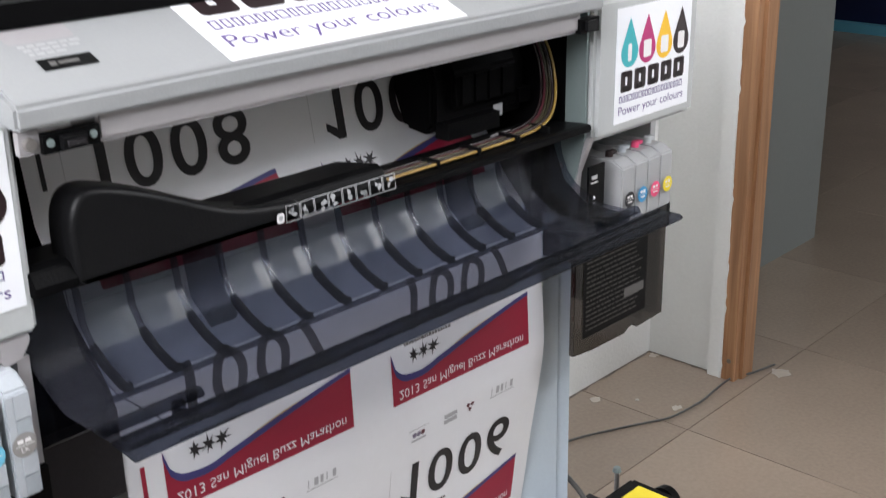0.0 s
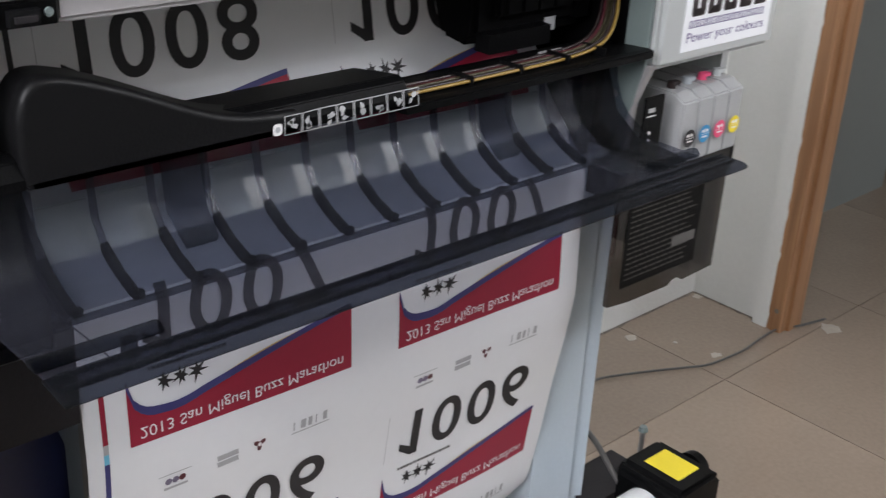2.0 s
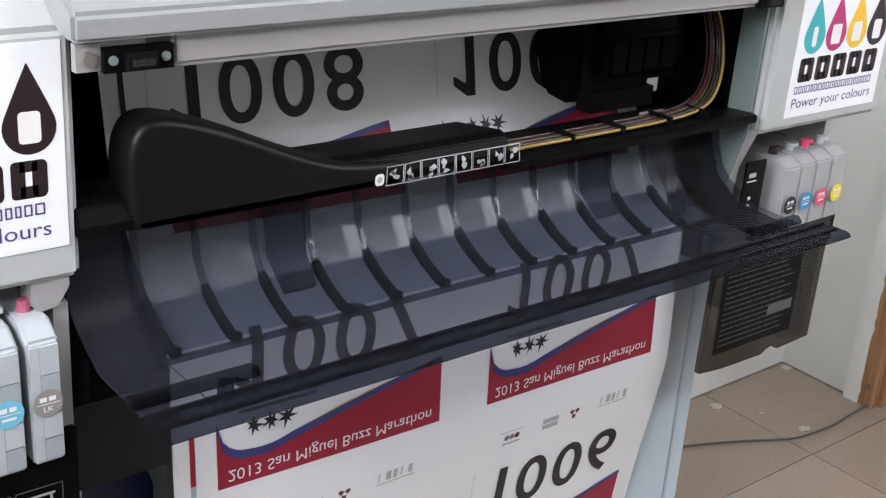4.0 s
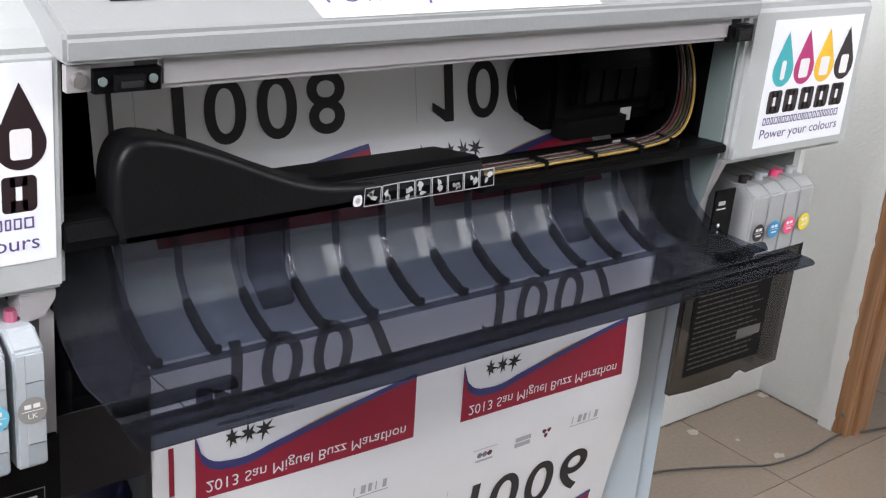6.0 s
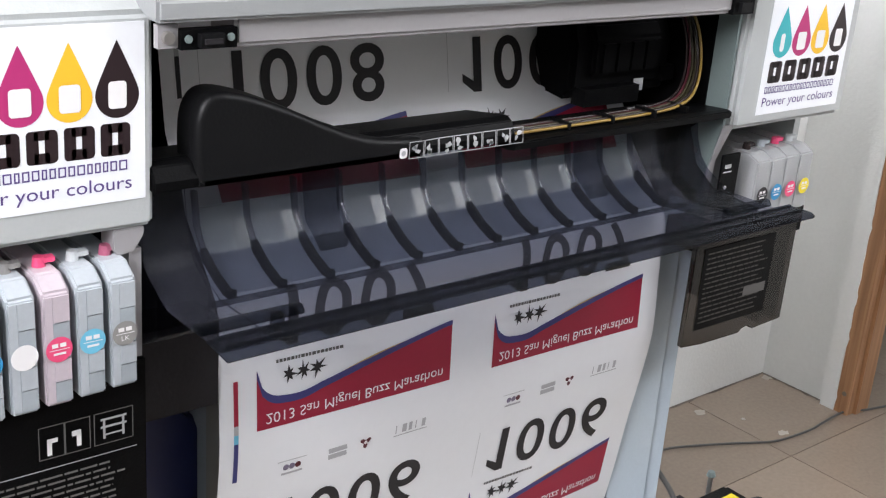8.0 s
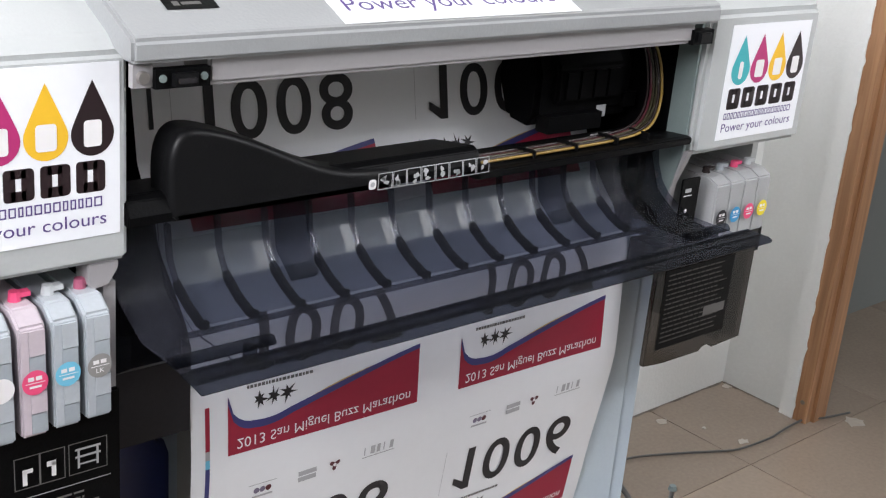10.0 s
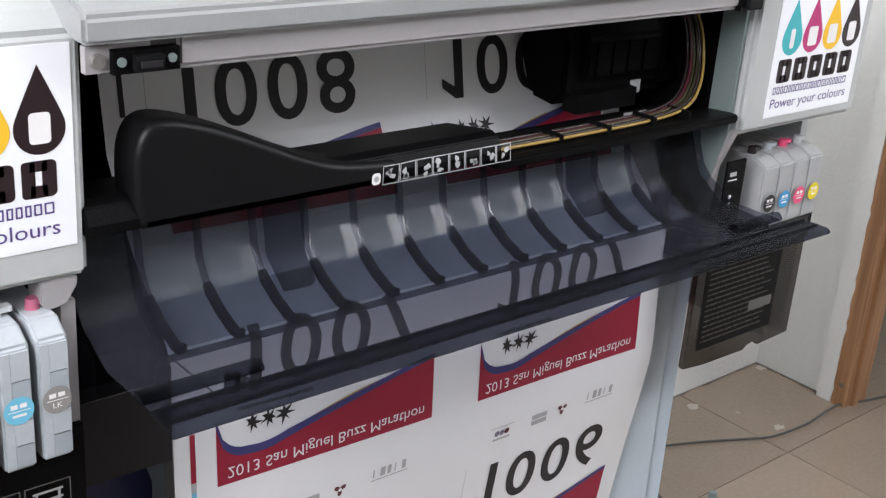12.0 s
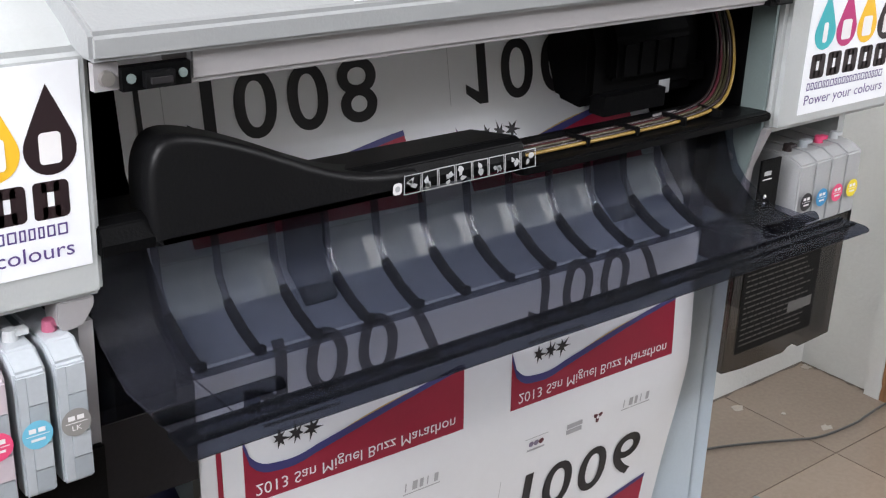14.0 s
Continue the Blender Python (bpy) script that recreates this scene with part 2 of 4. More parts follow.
def sheet_profile(line, thick):
    """A closed outline for a bent sheet: the line and its offset."""
    pts = [Vector(p) for p in line]
    off = []
    for i, p in enumerate(pts):
        d = (pts[min(i + 1, len(pts) - 1)] - pts[max(i - 1, 0)]).normalized()
        off.append(p + Vector((-d.y, d.x)) * thick)
    return [tuple(p) for p in pts] + [tuple(p) for p in reversed(off)]


def cylinder(p, q, r0, r1=None, seg=20, cap=True):
    bm = bmesh.new()
    p, q = Vector(p), Vector(q)
    m = Matrix.Translation((p + q) / 2) @ (q - p).to_track_quat("Z", "Y").to_matrix().to_4x4()
    bmesh.ops.create_cone(bm, cap_ends=cap, segments=seg, radius1=r0, radius2=r0 if r1 is None else r1, depth=(q - p).length, matrix=m)
    return bm


def tube(points, r, seg=8, res=8):
    """A round tube along a smooth line through the points."""
    pts = [Vector(p) for p in points]
    line = []
    for i in range(len(pts) - 1):
        a, b, c, d = pts[max(i - 1, 0)], pts[i], pts[i + 1], pts[min(i + 2, len(pts) - 1)]
        for k in range(res):
            t = k / res
            line.append(0.5 * ((2 * b) + (c - a) * t + (2 * a - 5 * b + 4 * c - d) * t * t + (3 * b - a - 3 * c + d) * t ** 3))
    line.append(pts[-1])
    bm, rings = bmesh.new(), []
    up = Vector((0.13, 0.21, 1)).normalized()
    for i, p in enumerate(line):
        d = (line[min(i + 1, len(line) - 1)] - line[max(i - 1, 0)]).normalized()
        s = d.cross(up)
        s = s.normalized() if s.length > 1e-4 else Vector((1, 0, 0))
        w = s.cross(d)
        rings.append([bm.verts.new(p + s * math.cos(6.2832 * k / seg) * r + w * math.sin(6.2832 * k / seg) * r) for k in range(seg)])
    for a, b in zip(rings, rings[1:]):
        for k in range(seg):
            bm.faces.new([a[k], a[(k + 1) % seg], b[(k + 1) % seg], b[k]])
    bm.faces.new(rings[0])
    bm.faces.new(rings[-1][::-1])
    return bm


# flat marks: outlines in (u, v), laid on a surface by a mapping
def flat(name, polys, lay, material, parent, label="", lift=0.0004, cut=0.0):
    """cut: the spacing of cross cuts along v, where the surface below is bent."""
    bm = bmesh.new()
    for poly in polys:
        vs = [bm.verts.new((u, v, 0)) for u, v in poly]
        if len(vs) > 2:
            bm.faces.new(vs)
    bmesh.ops.remove_doubles(bm, verts=bm.verts, dist=1e-6)
    if cut:
        lo, hi = min(v.co.y for v in bm.verts), max(v.co.y for v in bm.verts)
        for k in range(1, int((hi - lo) / cut) + 1):
            bmesh.ops.bisect_plane(bm, geom=bm.verts[:] + bm.edges[:] + bm.faces[:], plane_co=(0, lo + k * cut, 0), plane_no=(0, 1, 0))
    for v in bm.verts:
        v.co = lay(v.co.x, v.co.y, lift)
    me = bpy.data.meshes.new(name)
    bm.to_mesh(me)
    bm.free()
    me.materials.append(material)
    ob = new(name, me)
    ob.parent = parent
    return tagged(ob, label)


def rect(u0, v0, u1, v1):
    return [(u0, v0), (u1, v0), (u1, v1), (u0, v1)]


def round_rect(u0, v0, u1, v1, r, k=4):
    out = []
    for cu, cv, a0 in ((u1 - r, v1 - r, 0), (u0 + r, v1 - r, 90), (u0 + r, v0 + r, 180), (u1 - r, v0 + r, 270)):
        for i in range(k + 1):
            a = radians(a0 + 90 * i / k)
            out.append((cu + r * math.cos(a), cv + r * math.sin(a)))
    return out


def disc(u, v, r, k=28):
    return [(u + r * math.cos(6.2832 * i / k), v + r * math.sin(6.2832 * i / k)) for i in range(k)]


def drop_outline(u, v0, w, h, k=14):
    """An ink drop: round below, drawn to a point above. v0 is its foot."""
    r = w / 2
    out = []
    for i in range(-2, k + 3):
        a = radians(-180 * i / k)
        out.append((u + r * math.cos(a), v0 + r + r * math.sin(a)))
    # sides curve in to the tip
    tip = (u, v0 + h)
    left = out[-1]
    right = out[0]
    side = []
    for i in range(1, 7):
        t = i / 7
        bu = (1 - t) ** 2 * left[0] + 2 * t * (1 - t) * (u - r * 0.62) + t * t * tip[0]
        bv = (1 - t) ** 2 * left[1] + 2 * t * (1 - t) * (v0 + h * 0.62) + t * t * tip[1]
        side.append((bu, bv))
    other = [(2 * u - a, b) for a, b in reversed(side)]
    return out + side + [tip] + other


_texts = {}


def text_polys(body, bold=0.0):
    """Filled outlines of a line of writing, scaled to the unit square (u 0..1, v 0..1)."""
    key = (body, bold)
    if key not in _texts:
        cu = bpy.data.curves.new("writing", "FONT")
        cu.body, cu.resolution_u, cu.offset = body, 6 if len(body) < 3 else 3, bold
        ob = bpy.data.objects.new("writing", cu)
        scene.collection.objects.link(ob)
        dg = bpy.context.evaluated_depsgraph_get()
        me = bpy.data.meshes.new_from_object(ob.evaluated_get(dg))
        co = [v.co.copy() for v in me.vertices]
        u0, u1 = min(c.x for c in co), max(c.x for c in co)
        v0, v1 = min(c.y for c in co), max(c.y for c in co)
        _texts[key] = [[((co[i].x - u0) / (u1 - u0), (co[i].y - v0) / (v1 - v0)) for i in p.vertices] for p in me.polygons]
        bpy.data.objects.remove(ob)
        bpy.data.curves.remove(cu)
        bpy.data.meshes.remove(me)
    return _texts[key]


def writing(name, body, u0, v0, u1, v1, lay, material, parent, bold=0.0, lift=0.0006, label="", cut=0.0):
    polys = [[(u0 + a * (u1 - u0), v0 + b * (v1 - v0)) for a, b in p] for p in text_polys(body, bold)]
    return flat(name, polys, lay, material, parent, label, lift, cut)


# ---- the room ----
X_SIDE, Y_BACK = 2.103, 1.716
H = 2.75

floor = tagged(part("floor", box(-2.6, 9.0, -2.6, 6.0, -0.12, -0.006), GROUT), "beige ceramic tile floor with dark joints", "floor", kind="structure")
TS = 0.6
tile_mesh = None
for i in range(-8, 13):
    for j in range(-7, 8):
        x0, y0 = 1.79 + i * TS, 1.395 + j * TS
        if x0 < -2.6 or x0 + TS > 9.0 or y0 < -2.6 or y0 + TS > 6.0:
            continue
        if tile_mesh is None:
            bm = box(0.0012, TS - 0.0012, 0.0012, TS - 0.0012, -0.008, 0.0, 0.0008, 1)
            tl = part("tile", bm, TILE, floor)
            tile_mesh = tl.data
        else:
            tl = new("tile", tile_mesh)
            tl.parent = floor
        tl.location = (x0, y0, 0)

tagged(part("wall_north", box(-1.8, X_SIDE + 0.12, Y_BACK, Y_BACK + 0.12, 0, H), WALLM), "white painted wall behind the printer", "wall", kind="structure")
tagged(part("wall_east", box(X_SIDE, X_SIDE + 0.062, 1.477, Y_BACK, 0, H), WALLM), "short white painted wall beside the doorway", "wall", kind="structure")
tagged(part("wall_east_front", box(X_SIDE, X_SIDE + 0.10, -2.6, 0.48, 0, H), WALLM), "white painted wall beyond the doorway", "wall", kind="structure")
tagged(part("wall_over_door", box(X_SIDE, X_SIDE + 0.10, 0.48, 1.477, 2.14, H), WALLM), "white painted wall over the doorway", "wall", kind="structure")


def holed_wall(name, axis, at, thick, a0, a1, h0, h1, s0, s1, material, label):
    bm = bmesh.new()
    for lo, hi, z0, z1 in ((a0, h0, 0, H), (h1, a1, 0, H), (h0, h1, 0, s0), (h0, h1, s1, H)):
        if axis == "x":
            add_box(bm, at, at + thick, lo, hi, z0, z1)
        else:
            add_box(bm, lo, hi, at, at + thick, z0, z1)
    return tagged(part(name, bm, material), label, "wall", kind="structure")


# unseen walls, placed and darkened to keep light out of the printer slot
holed_wall("wall_west", "x", -1.8, 0.12, -1.0, Y_BACK, -0.68, 0.72, 1.78, 2.62, GREYWALL, "unseen wall with a wide window, darkened to cut bounce light")
holed_wall("wall_south", "y", -0.64, 0.12, -1.8, X_SIDE + 0.1, 1.10, 2.06, 2.01, 2.47, GREYWALL, "unseen wall with a high window, placed and darkened to shape the light")
tagged(part("ceiling", box(-2.6, 9.0, -2.6, 6.0, H, H + 0.1), CEIL), "plain white ceiling", "ceiling", kind="structure")

# the room past the doorway, its shade put into the grey of the walls
tagged(part("wall_hall_north", box(X_SIDE + 0.062, 3.235, 1.795, 1.93, 0, H), GREYWALL), "next-room wall with its shade put into the grey", "wall", kind="structure")
tagged(part("wall_hall_return", box(3.10, 3.235, 1.93, 6.0, 0, H), GREYWALL), "next-room wall with its shade put into the grey", "wall", kind="structure")
tagged(part("wall_hall_far", box(8.9, 9.0, -2.6, 6.0, 0, H), GREYWALL), "far grey wall of the next room", "wall", kind="structure")
tagged(part("wall_hall_end", box(3.235, 9.0, 5.9, 6.0, 0, H), GREYWALL), "end wall of the next room", "wall", kind="structure")
holed_wall("wall_hall_south", "y", -2.6, 0.12, X_SIDE + 0.1, 9.0, 4.9, 7.5, 0.95, 2.45, GREYWALL, "unseen next-room wall with an opening for the added lamp")

# door lining
jamb = tagged(thing("door_frame", "varnished orange wooden door frame at the white wall", "door frame", kind="structure"))
part("casing", box(X_SIDE - 0.016, X_SIDE + 0.009, 1.441, 1.479, 0, 2.2, 0.004), WOOD, jamb)
part("jamb", box(X_SIDE + 0.011, X_SIDE + 0.064, 1.432, 1.476, 0, 2.14, 0.007, 3), WOOD, jamb)
knot = part("knot_hole", cylinder((X_SIDE - 0.0155, 1.459, 0.055), (X_SIDE - 0.0168, 1.459, 0.055), 0.007, 0.006, 12), GRIME, jamb, "dark knot hole low on the casing")
_rn = random.Random(12)
_rag = [(1.4805, 0.0)] + [(1.4805 - _rn.uniform(0.0, 0.0065) * (1 if _rn.random() < 0.6 else 0.3), 0.02 + 0.0165 * k) for k in range(126)] + [(1.4805, 2.1), (1.52, 2.1), (1.52, 0.0)]
tagged(part("trim", prism(_rag, "x", X_SIDE - 0.0185, X_SIDE - 0.0005), WALLM), "ragged plaster edge along the wooden door frame", "plaster edge", kind="structure")
part("jamb", box(X_SIDE - 0.012, X_SIDE + 0.11, 0.48, 0.555, 0, 2.14, 0.004), WOOD, jamb)
part("head", box(X_SIDE - 0.012, X_SIDE + 0.11, 0.555, 1.432, 2.07, 2.14, 0.004), WOOD, jamb)

# ---- the wide-format printer ----
XL, XR = -0.098, 0.655          # the opening between the two ink bays
YF = 0.872                      # front of the two cases
printer = thing("wide_format_printer", "grey wide-format inkjet printer with open smoky front door", "printer")

# cases over the ink bays
CASE = [(YF, 1.07), (YF, 1.243), (YF + 0.016, 1.256), (1.16, 1.382), (1.40, 1.382), (1.40, 1.07)]
left_case = part("left_case", prism(CASE, "x", -0.40, XL + 0.004, 0.004), GREY, printer, "pale grey plastic left case")
right_case = part("right_case", prism(CASE, "x", XR, 0.878, 0.006), GREY, printer, "pale grey plastic right case")

# hinged top cover with its front lip
CY, CZ = 0.845, 1.239
SLOPE = 0.45
COV = [(CY, CZ), (CY, CZ + 0.018), (CY + 0.004, CZ + 0.022), (1.20, CZ + 0.022 + SLOPE * (1.20 - CY)), (1.40, CZ + 0.022 + SLOPE * (1.20 - CY)), (1.40, CZ + 0.15), (CY + 0.10, CZ + 0.03), (CY + 0.02, CZ)]
cover = part("top_cover", prism(COV, "x", XL - 0.006, XR - 0.026, 0.003), COVER, printer, "silver grey hinged top cover")
bar = part("cover_bar", prism([(0.856, 1.216), (0.856, 1.240), (0.90, 1.246), (0.90, 1.222), (0.868, 1.212)], "x", XL + 0.067, XR - 0.055, 0.003), BAR, printer, "pale grey bar under the cover")
latch_l = part("latch_plate", box(XL + 0.017, XL + 0.066, 0.852, 0.860, 1.2165, 1.2325, 0.002), BLACK, printer, "black latch under the cover")
part("latch_hook", box(XL + 0.031, XL + 0.052, 0.846, 0.87, 1.2185, 1.229, 0.003), BLACKG, latch_l)
part("latch_catch", box(XL + 0.034, XL + 0.049, 0.8435, 0.848, 1.2215, 1.2255, 0.0015), CHAR, latch_l)
for xs in (XL + 0.023, XL + 0.060):
    part("screw", cylinder((xs, 0.853, 1.225), (xs, 0.8505, 1.225), 0.0032), STEEL, latch_l)
corner_l = part("corner_plate", box(XL, XL + 0.017, 0.857, 0.864, 1.2175, 1.236, 0.002), BAR, printer)
part("screw", cylinder((XL + 0.008, 0.859, 1.226), (XL + 0.008, 0.853, 1.226), 0.0058, 0.0048), SCREWM, corner_l)
latch_r = part("latch_plate", box(XR - 0.062, XR - 0.026, 0.852, 0.862, 1.214, 1.231, 0.002), BLACK, printer, "black latch under the cover")
part("latch_hook", box(XR - 0.054, XR - 0.036, 0.847, 0.87, 1.217, 1.228, 0.002), BLACKG, latch_r)
for xs, zs in ((XR - 0.020, 1.228), (XR - 0.020, 1.219)):
    part("screw", cylinder((xs, 0.866, zs), (xs, 0.862, zs), 0.003), SCREWM, latch_r)

# dark body inside and behind
part("inner_back", box(XL - 0.01, XR + 0.01, 1.30, 1.36, 0.80, 1.38), DARK, printer)
part("inner_roof", box(XL - 0.004, XR + 0.004, 0.93, 1.30, 1.30, 1.32), DARK, printer)
part("inner_side", box(XL + 0.0005, XL + 0.003, 0.90, 1.30, 0.86, 1.29), DARK, printer)
part("inner_side", box(XR - 0.0035, XR - 0.0005, 0.905, 1.30, 0.968, 1.29), DARK, printer)
part("inner_bed", prism([(0.955, 0.90), (1.29, 0.90), (1.29, 1.05), (1.028, 1.045)], "x", XL, XR), DARK, printer)
# added block that darkens the gap right of the paper
part("dark_gap_block", box(0.6225, 0.647, 0.945, 1.0, 0.957, 1.07, 0.002), DARK, printer)
part("body_shell", box(-0.40, 0.878, 1.36, 1.42, 0.74, 1.36, 0.01), GREY, printer)
part("bay_back", box(-0.40, XL - 0.012, 1.10, 1.14, 0.86, 1.07), DARK, printer)
part("bay_back", box(XR + 0.012, 0.878, 1.14, 1.18, 0.86, 1.07), DARK, printer)
part("bay_floor", box(-0.40, XL - 0.012, 0.878, 1.14, 0.90, 0.935, 0.003), BLACK, printer)
part("bay_floor", box(XR + 0.012, 0.878, 0.90, 1.18, 0.90, 0.935, 0.003), BLACK, printer)
part("bay_cheek", box(0.866, 0.878, 0.93, 1.36, 0.75, 1.07, 0.002), GREY, printer)

# steel side plate with its hinge tab
plate = part("side_plate", prism([(0.882, 1.232), (0.912, 1.232), (0.912, 1.075), (0.935, 1.055), (0.935, 1.00), (0.905, 0.985), (0.893, 1.03), (0.882, 1.075)], "x", XR - 0.008, XR - 0.004), STEEL, printer, "grey-green steel side plate")
part("plate_rivet", cylinder((XR - 0.008, 0.918, 1.035), (XR - 0.012, 0.918, 1.035), 0.005), SCREWM, plate)
part("plate_stud", cylinder((XR - 0.008, 0.90, 1.09), (XR - 0.013, 0.90, 1.09), 0.004), BLACK, plate)
part("plate_edge", prism([(0.876, 1.075), (0.884, 1.075), (0.905, 1.03), (0.908, 0.975), (0.898, 0.972), (0.894, 1.028)], "x", XR - 0.006, XR + 0.006, 0.001), BAR, printer)
# left bracket under the case
part("left_bracket", prism([(XL - 0.030, 1.069), (XL - 0.003, 1.069), (XL - 0.003, 1.062), (XL - 0.012, 1.048), (XL - 0.026, 1.046), (XL - 0.030, 1.052)], "y", 0.876, 0.90, 0.001), BAR, printer)
part("left_post", box(XL - 0.014, XL - 0.003, 0.882, 0.90, 0.94, 1.048, 0.002), BAR, printer)

# black front beam with the rounded housing
BT, BB = 1.124, 1.094
hump = [(-0.057, BB + 0.003), (-0.0585, 1.112), (-0.060, 1.138), (-0.058, 1.160), (-0.049, 1.1745), (-0.033, 1.177), (-0.005, 1.1695), (0.02, 1.160), (0.043, 1.150), (0.07, 1.1375), (0.098, 1.126), (0.125, 1.119), (0.16, 1.1155), (0.18, 1.115), (0.18, BB + 0.003)]
for _ in range(2):              # round the outline off, bottom corners apart
    soft_line = [hump[0]]
    for p, q in zip(hump[:-1], hump[1:]):
        soft_line += [tuple(p[i] * 0.75 + q[i] * 0.25 for i in (0, 1)), tuple(p[i] * 0.25 + q[i] * 0.75 for i in (0, 1))]
    hump = soft_line + [hump[-1]]


def pillow(outline, y0, y1, radius, steps=7):
    """A plate on edge whose front rim is rolled off by a quarter round."""
    bm = bmesh.new()
    count = len(outline)
    out = []
    for i in range(count):
        a, b = Vector(outline[i - 1]), Vector(outline[(i + 1) % count])
        d = (b - a).normalized()
        out.append(Vector((-d.y, d.x)))
    rings = []
    for k in range(steps + 1):
        w = math.pi / 2 * k / steps
        inset, y = radius * (1 - math.sin(w)), y0 + radius * (1 - math.cos(w))
        rings.append([bm.verts.new((p[0] - n.x * inset, y, p[1] - n.y * inset)) for p, n in zip(outline, out)])
    rings.append([bm.verts.new((p[0], y1, p[1])) for p in outline])
    for lo, hi in zip(rings[:-1], rings[1:]):
        for i in range(count):
            f = bm.faces.new((lo[i], lo[(i + 1) % count], hi[(i + 1) % count], hi[i]))
            f.smooth = True
    bm.faces.new(rings[0])
    bm.faces.new(rings[-1][::-1])
    return bm


housing = part("beam_housing", pillow(hump, 0.866, 0.900, 0.006), BLACKG, printer, "rounded black housing on the front beam")
beam = part("front_beam", prism([(0.868, BB + 0.004), (0.868, BB + 0.012), (0.874, BT - 0.006), (0.882, BT - 0.002), (0.945, BT - 0.012), (0.955, BT - 0.022), (0.955, BB + 0.006), (0.88, BB + 0.003)], "x", XL + 0.002, 0.296, 0.002), BLACK, printer, "long black front beam")
part("beam_end", prism([(0.868, BB - 0.006), (0.868, BB + 0.002), (0.876, 1.097), (0.945, 1.091), (0.955, 1.086), (0.955, BB - 0.004), (0.88, BB - 0.008)], "x", 0.296, XR - 0.012, 0.002), BLACK, beam)
for x, w in ((0.530, 0.034), (0.582, 0.036)):
    part("roller_cover", box(x, x + w, 0.922, 0.932, 1.090, 1.0955, 0.001), BAR, beam)


def lay_beam(u, v, lift):
    return Vector((u, 0.8655 - lift + max(0.0, v - BB - 0.012) * (0.27 if u > 0.18 else 0.0), v))


u = 0.149
warn = flat("warning_icon", [round_rect(u, 1.098, u + 0.009, 1.108, 0.003)], lay_beam, INKWHITE, beam)
flat("icon_mark", [disc(u + 0.0045, 1.103, 0.0026, 10)], lay_beam, INKGREY, warn, lift=0.0007)
for i in range(8):
    a = u + 0.011 + i * 0.0182
    ring = [rect(a, 1.0965, a + 0.0175, 1.0973), rect(a, 1.1123, a + 0.0175, 1.1131), rect(a, 1.0973, a + 0.0008, 1.1123), rect(a + 0.0167, 1.0973, a + 0.0175, 1.1123)]
    pic = flat("picture_box", ring, lay_beam, INKGREY, beam)
    rnd = random.Random(40 + i)
    blobs = []
    for k in range(3):
        bu, bv = a + 0.004 + rnd.random() * 0.009, 1.099 + rnd.random() * 0.010
        blobs.append([(bu + rnd.uniform(0.0012, 0.0045) * math.cos(q), bv + rnd.uniform(0.0012, 0.004) * math.sin(q)) for q in (0, 1.1, 2.2, 3.2, 4.2, 5.3)])
    flat("pictogram", blobs, lay_beam, INKGREY, pic)

# carriage and its bundle of ink tubes
carriage = part("carriage", prism([(0.972, 1.100), (0.960, 1.112), (0.960, 1.165), (0.975, 1.205), (0.990, 1.245), (1.030, 1.25), (1.030, 1.150), (1.012, 1.105)], "x", 0.462, 0.628, 0.006), DARK, printer, "black print head carriage")
part("carriage_arm", box(0.470, 0.560, 0.944, 0.965, 1.098, 1.118, 0.004), BLACK, carriage)
part("carriage_hood", prism([(0.950, 1.130), (0.950, 1.172), (0.962, 1.190), (0.975, 1.190), (0.975, 1.130)], "x", 0.485, 0.600, 0.004), DARK, carriage)
for x in (0.497, 0.521, 0.545, 0.569):
    part("damper", box(x, x + 0.019, 0.9465, 0.955, 1.135, 1.168, 0.003), DARK, carriage)
part("carriage_clip", box(0.610, 0.632, 0.955, 0.985, 1.116, 1.134, 0.003), DARK, carriage)
flat("carriage_label", [rect(0.566, 1.106, 0.583, 1.121)], lambda u, v, w: Vector((u, 0.9595 - w, v)), INKGREY, carriage)
flat("carriage_label", [rect(0.552, 1.106, 0.5655, 1.116)], lambda u, v, w: Vector((u, 0.9595 - w, v)), PURPLE, carriage)
for k, (m, dy, dz) in enumerate(((TUBEY, 0.001, 0.0022), (TUBEK, 0.0055, 0.003), (TUBEC, 0.010, 0.001), (TUBEC, 0.0145, 0.002), (TUBEM, 0.019, 0.001), (TUBEK, 0.0235, 0.002))):
    y = 0.884 + dy
    t = part("ink_tube", tube([(0.296, y, 1.098 + dz), (0.42, y, 1.098 + dz), (0.52, y + 0.003, 1.098 + dz), (0.58, y + 0.010, 1.101 + dz), (0.617, y + 0.022, 1.114 + dz * 0.6), (0.640 - dz, y + 0.036, 1.145), (0.640 - dz, y + 0.048, 1.185 - dz * 0.5), (0.625, y + 0.060, 1.212 - dz), (0.605, y + 0.075, 1.224 - dz), (0.57, y + 0.095, 1.222 - dz)], 0.0017, 8, 6), m, printer, smooth=True)
for x in (0.385, 0.452, 0.520, 0.575):
    part("tube_clip", box(x, x + 0.004, 0.882, 0.912, 1.094, 1.1045, 0.001), BLACK, printer)

# ---- smoky see-through front door, folded open ----
SHELF, LIP = 1.004, 0.741
DOORP = sheet_profile([(0.912, 1.088), (0.906, 1.055), (0.897, 1.035), (0.884, 1.022), (0.865, 1.012), (0.848, SHELF), (0.80, SHELF), (0.76, SHELF - 0.001)], 0.0025)
door = part("front_door", prism(DOORP, "x", XL + 0.052, 0.56), SMOKE, printer, "smoky clear plastic front door")
part("door_end", prism(DOORP, "x", XL + 0.004, XL + 0.0515), SMOKE, door)
part("door_end", prism(DOORP, "x", 0.5605, XR - 0.02), ENDM, door)
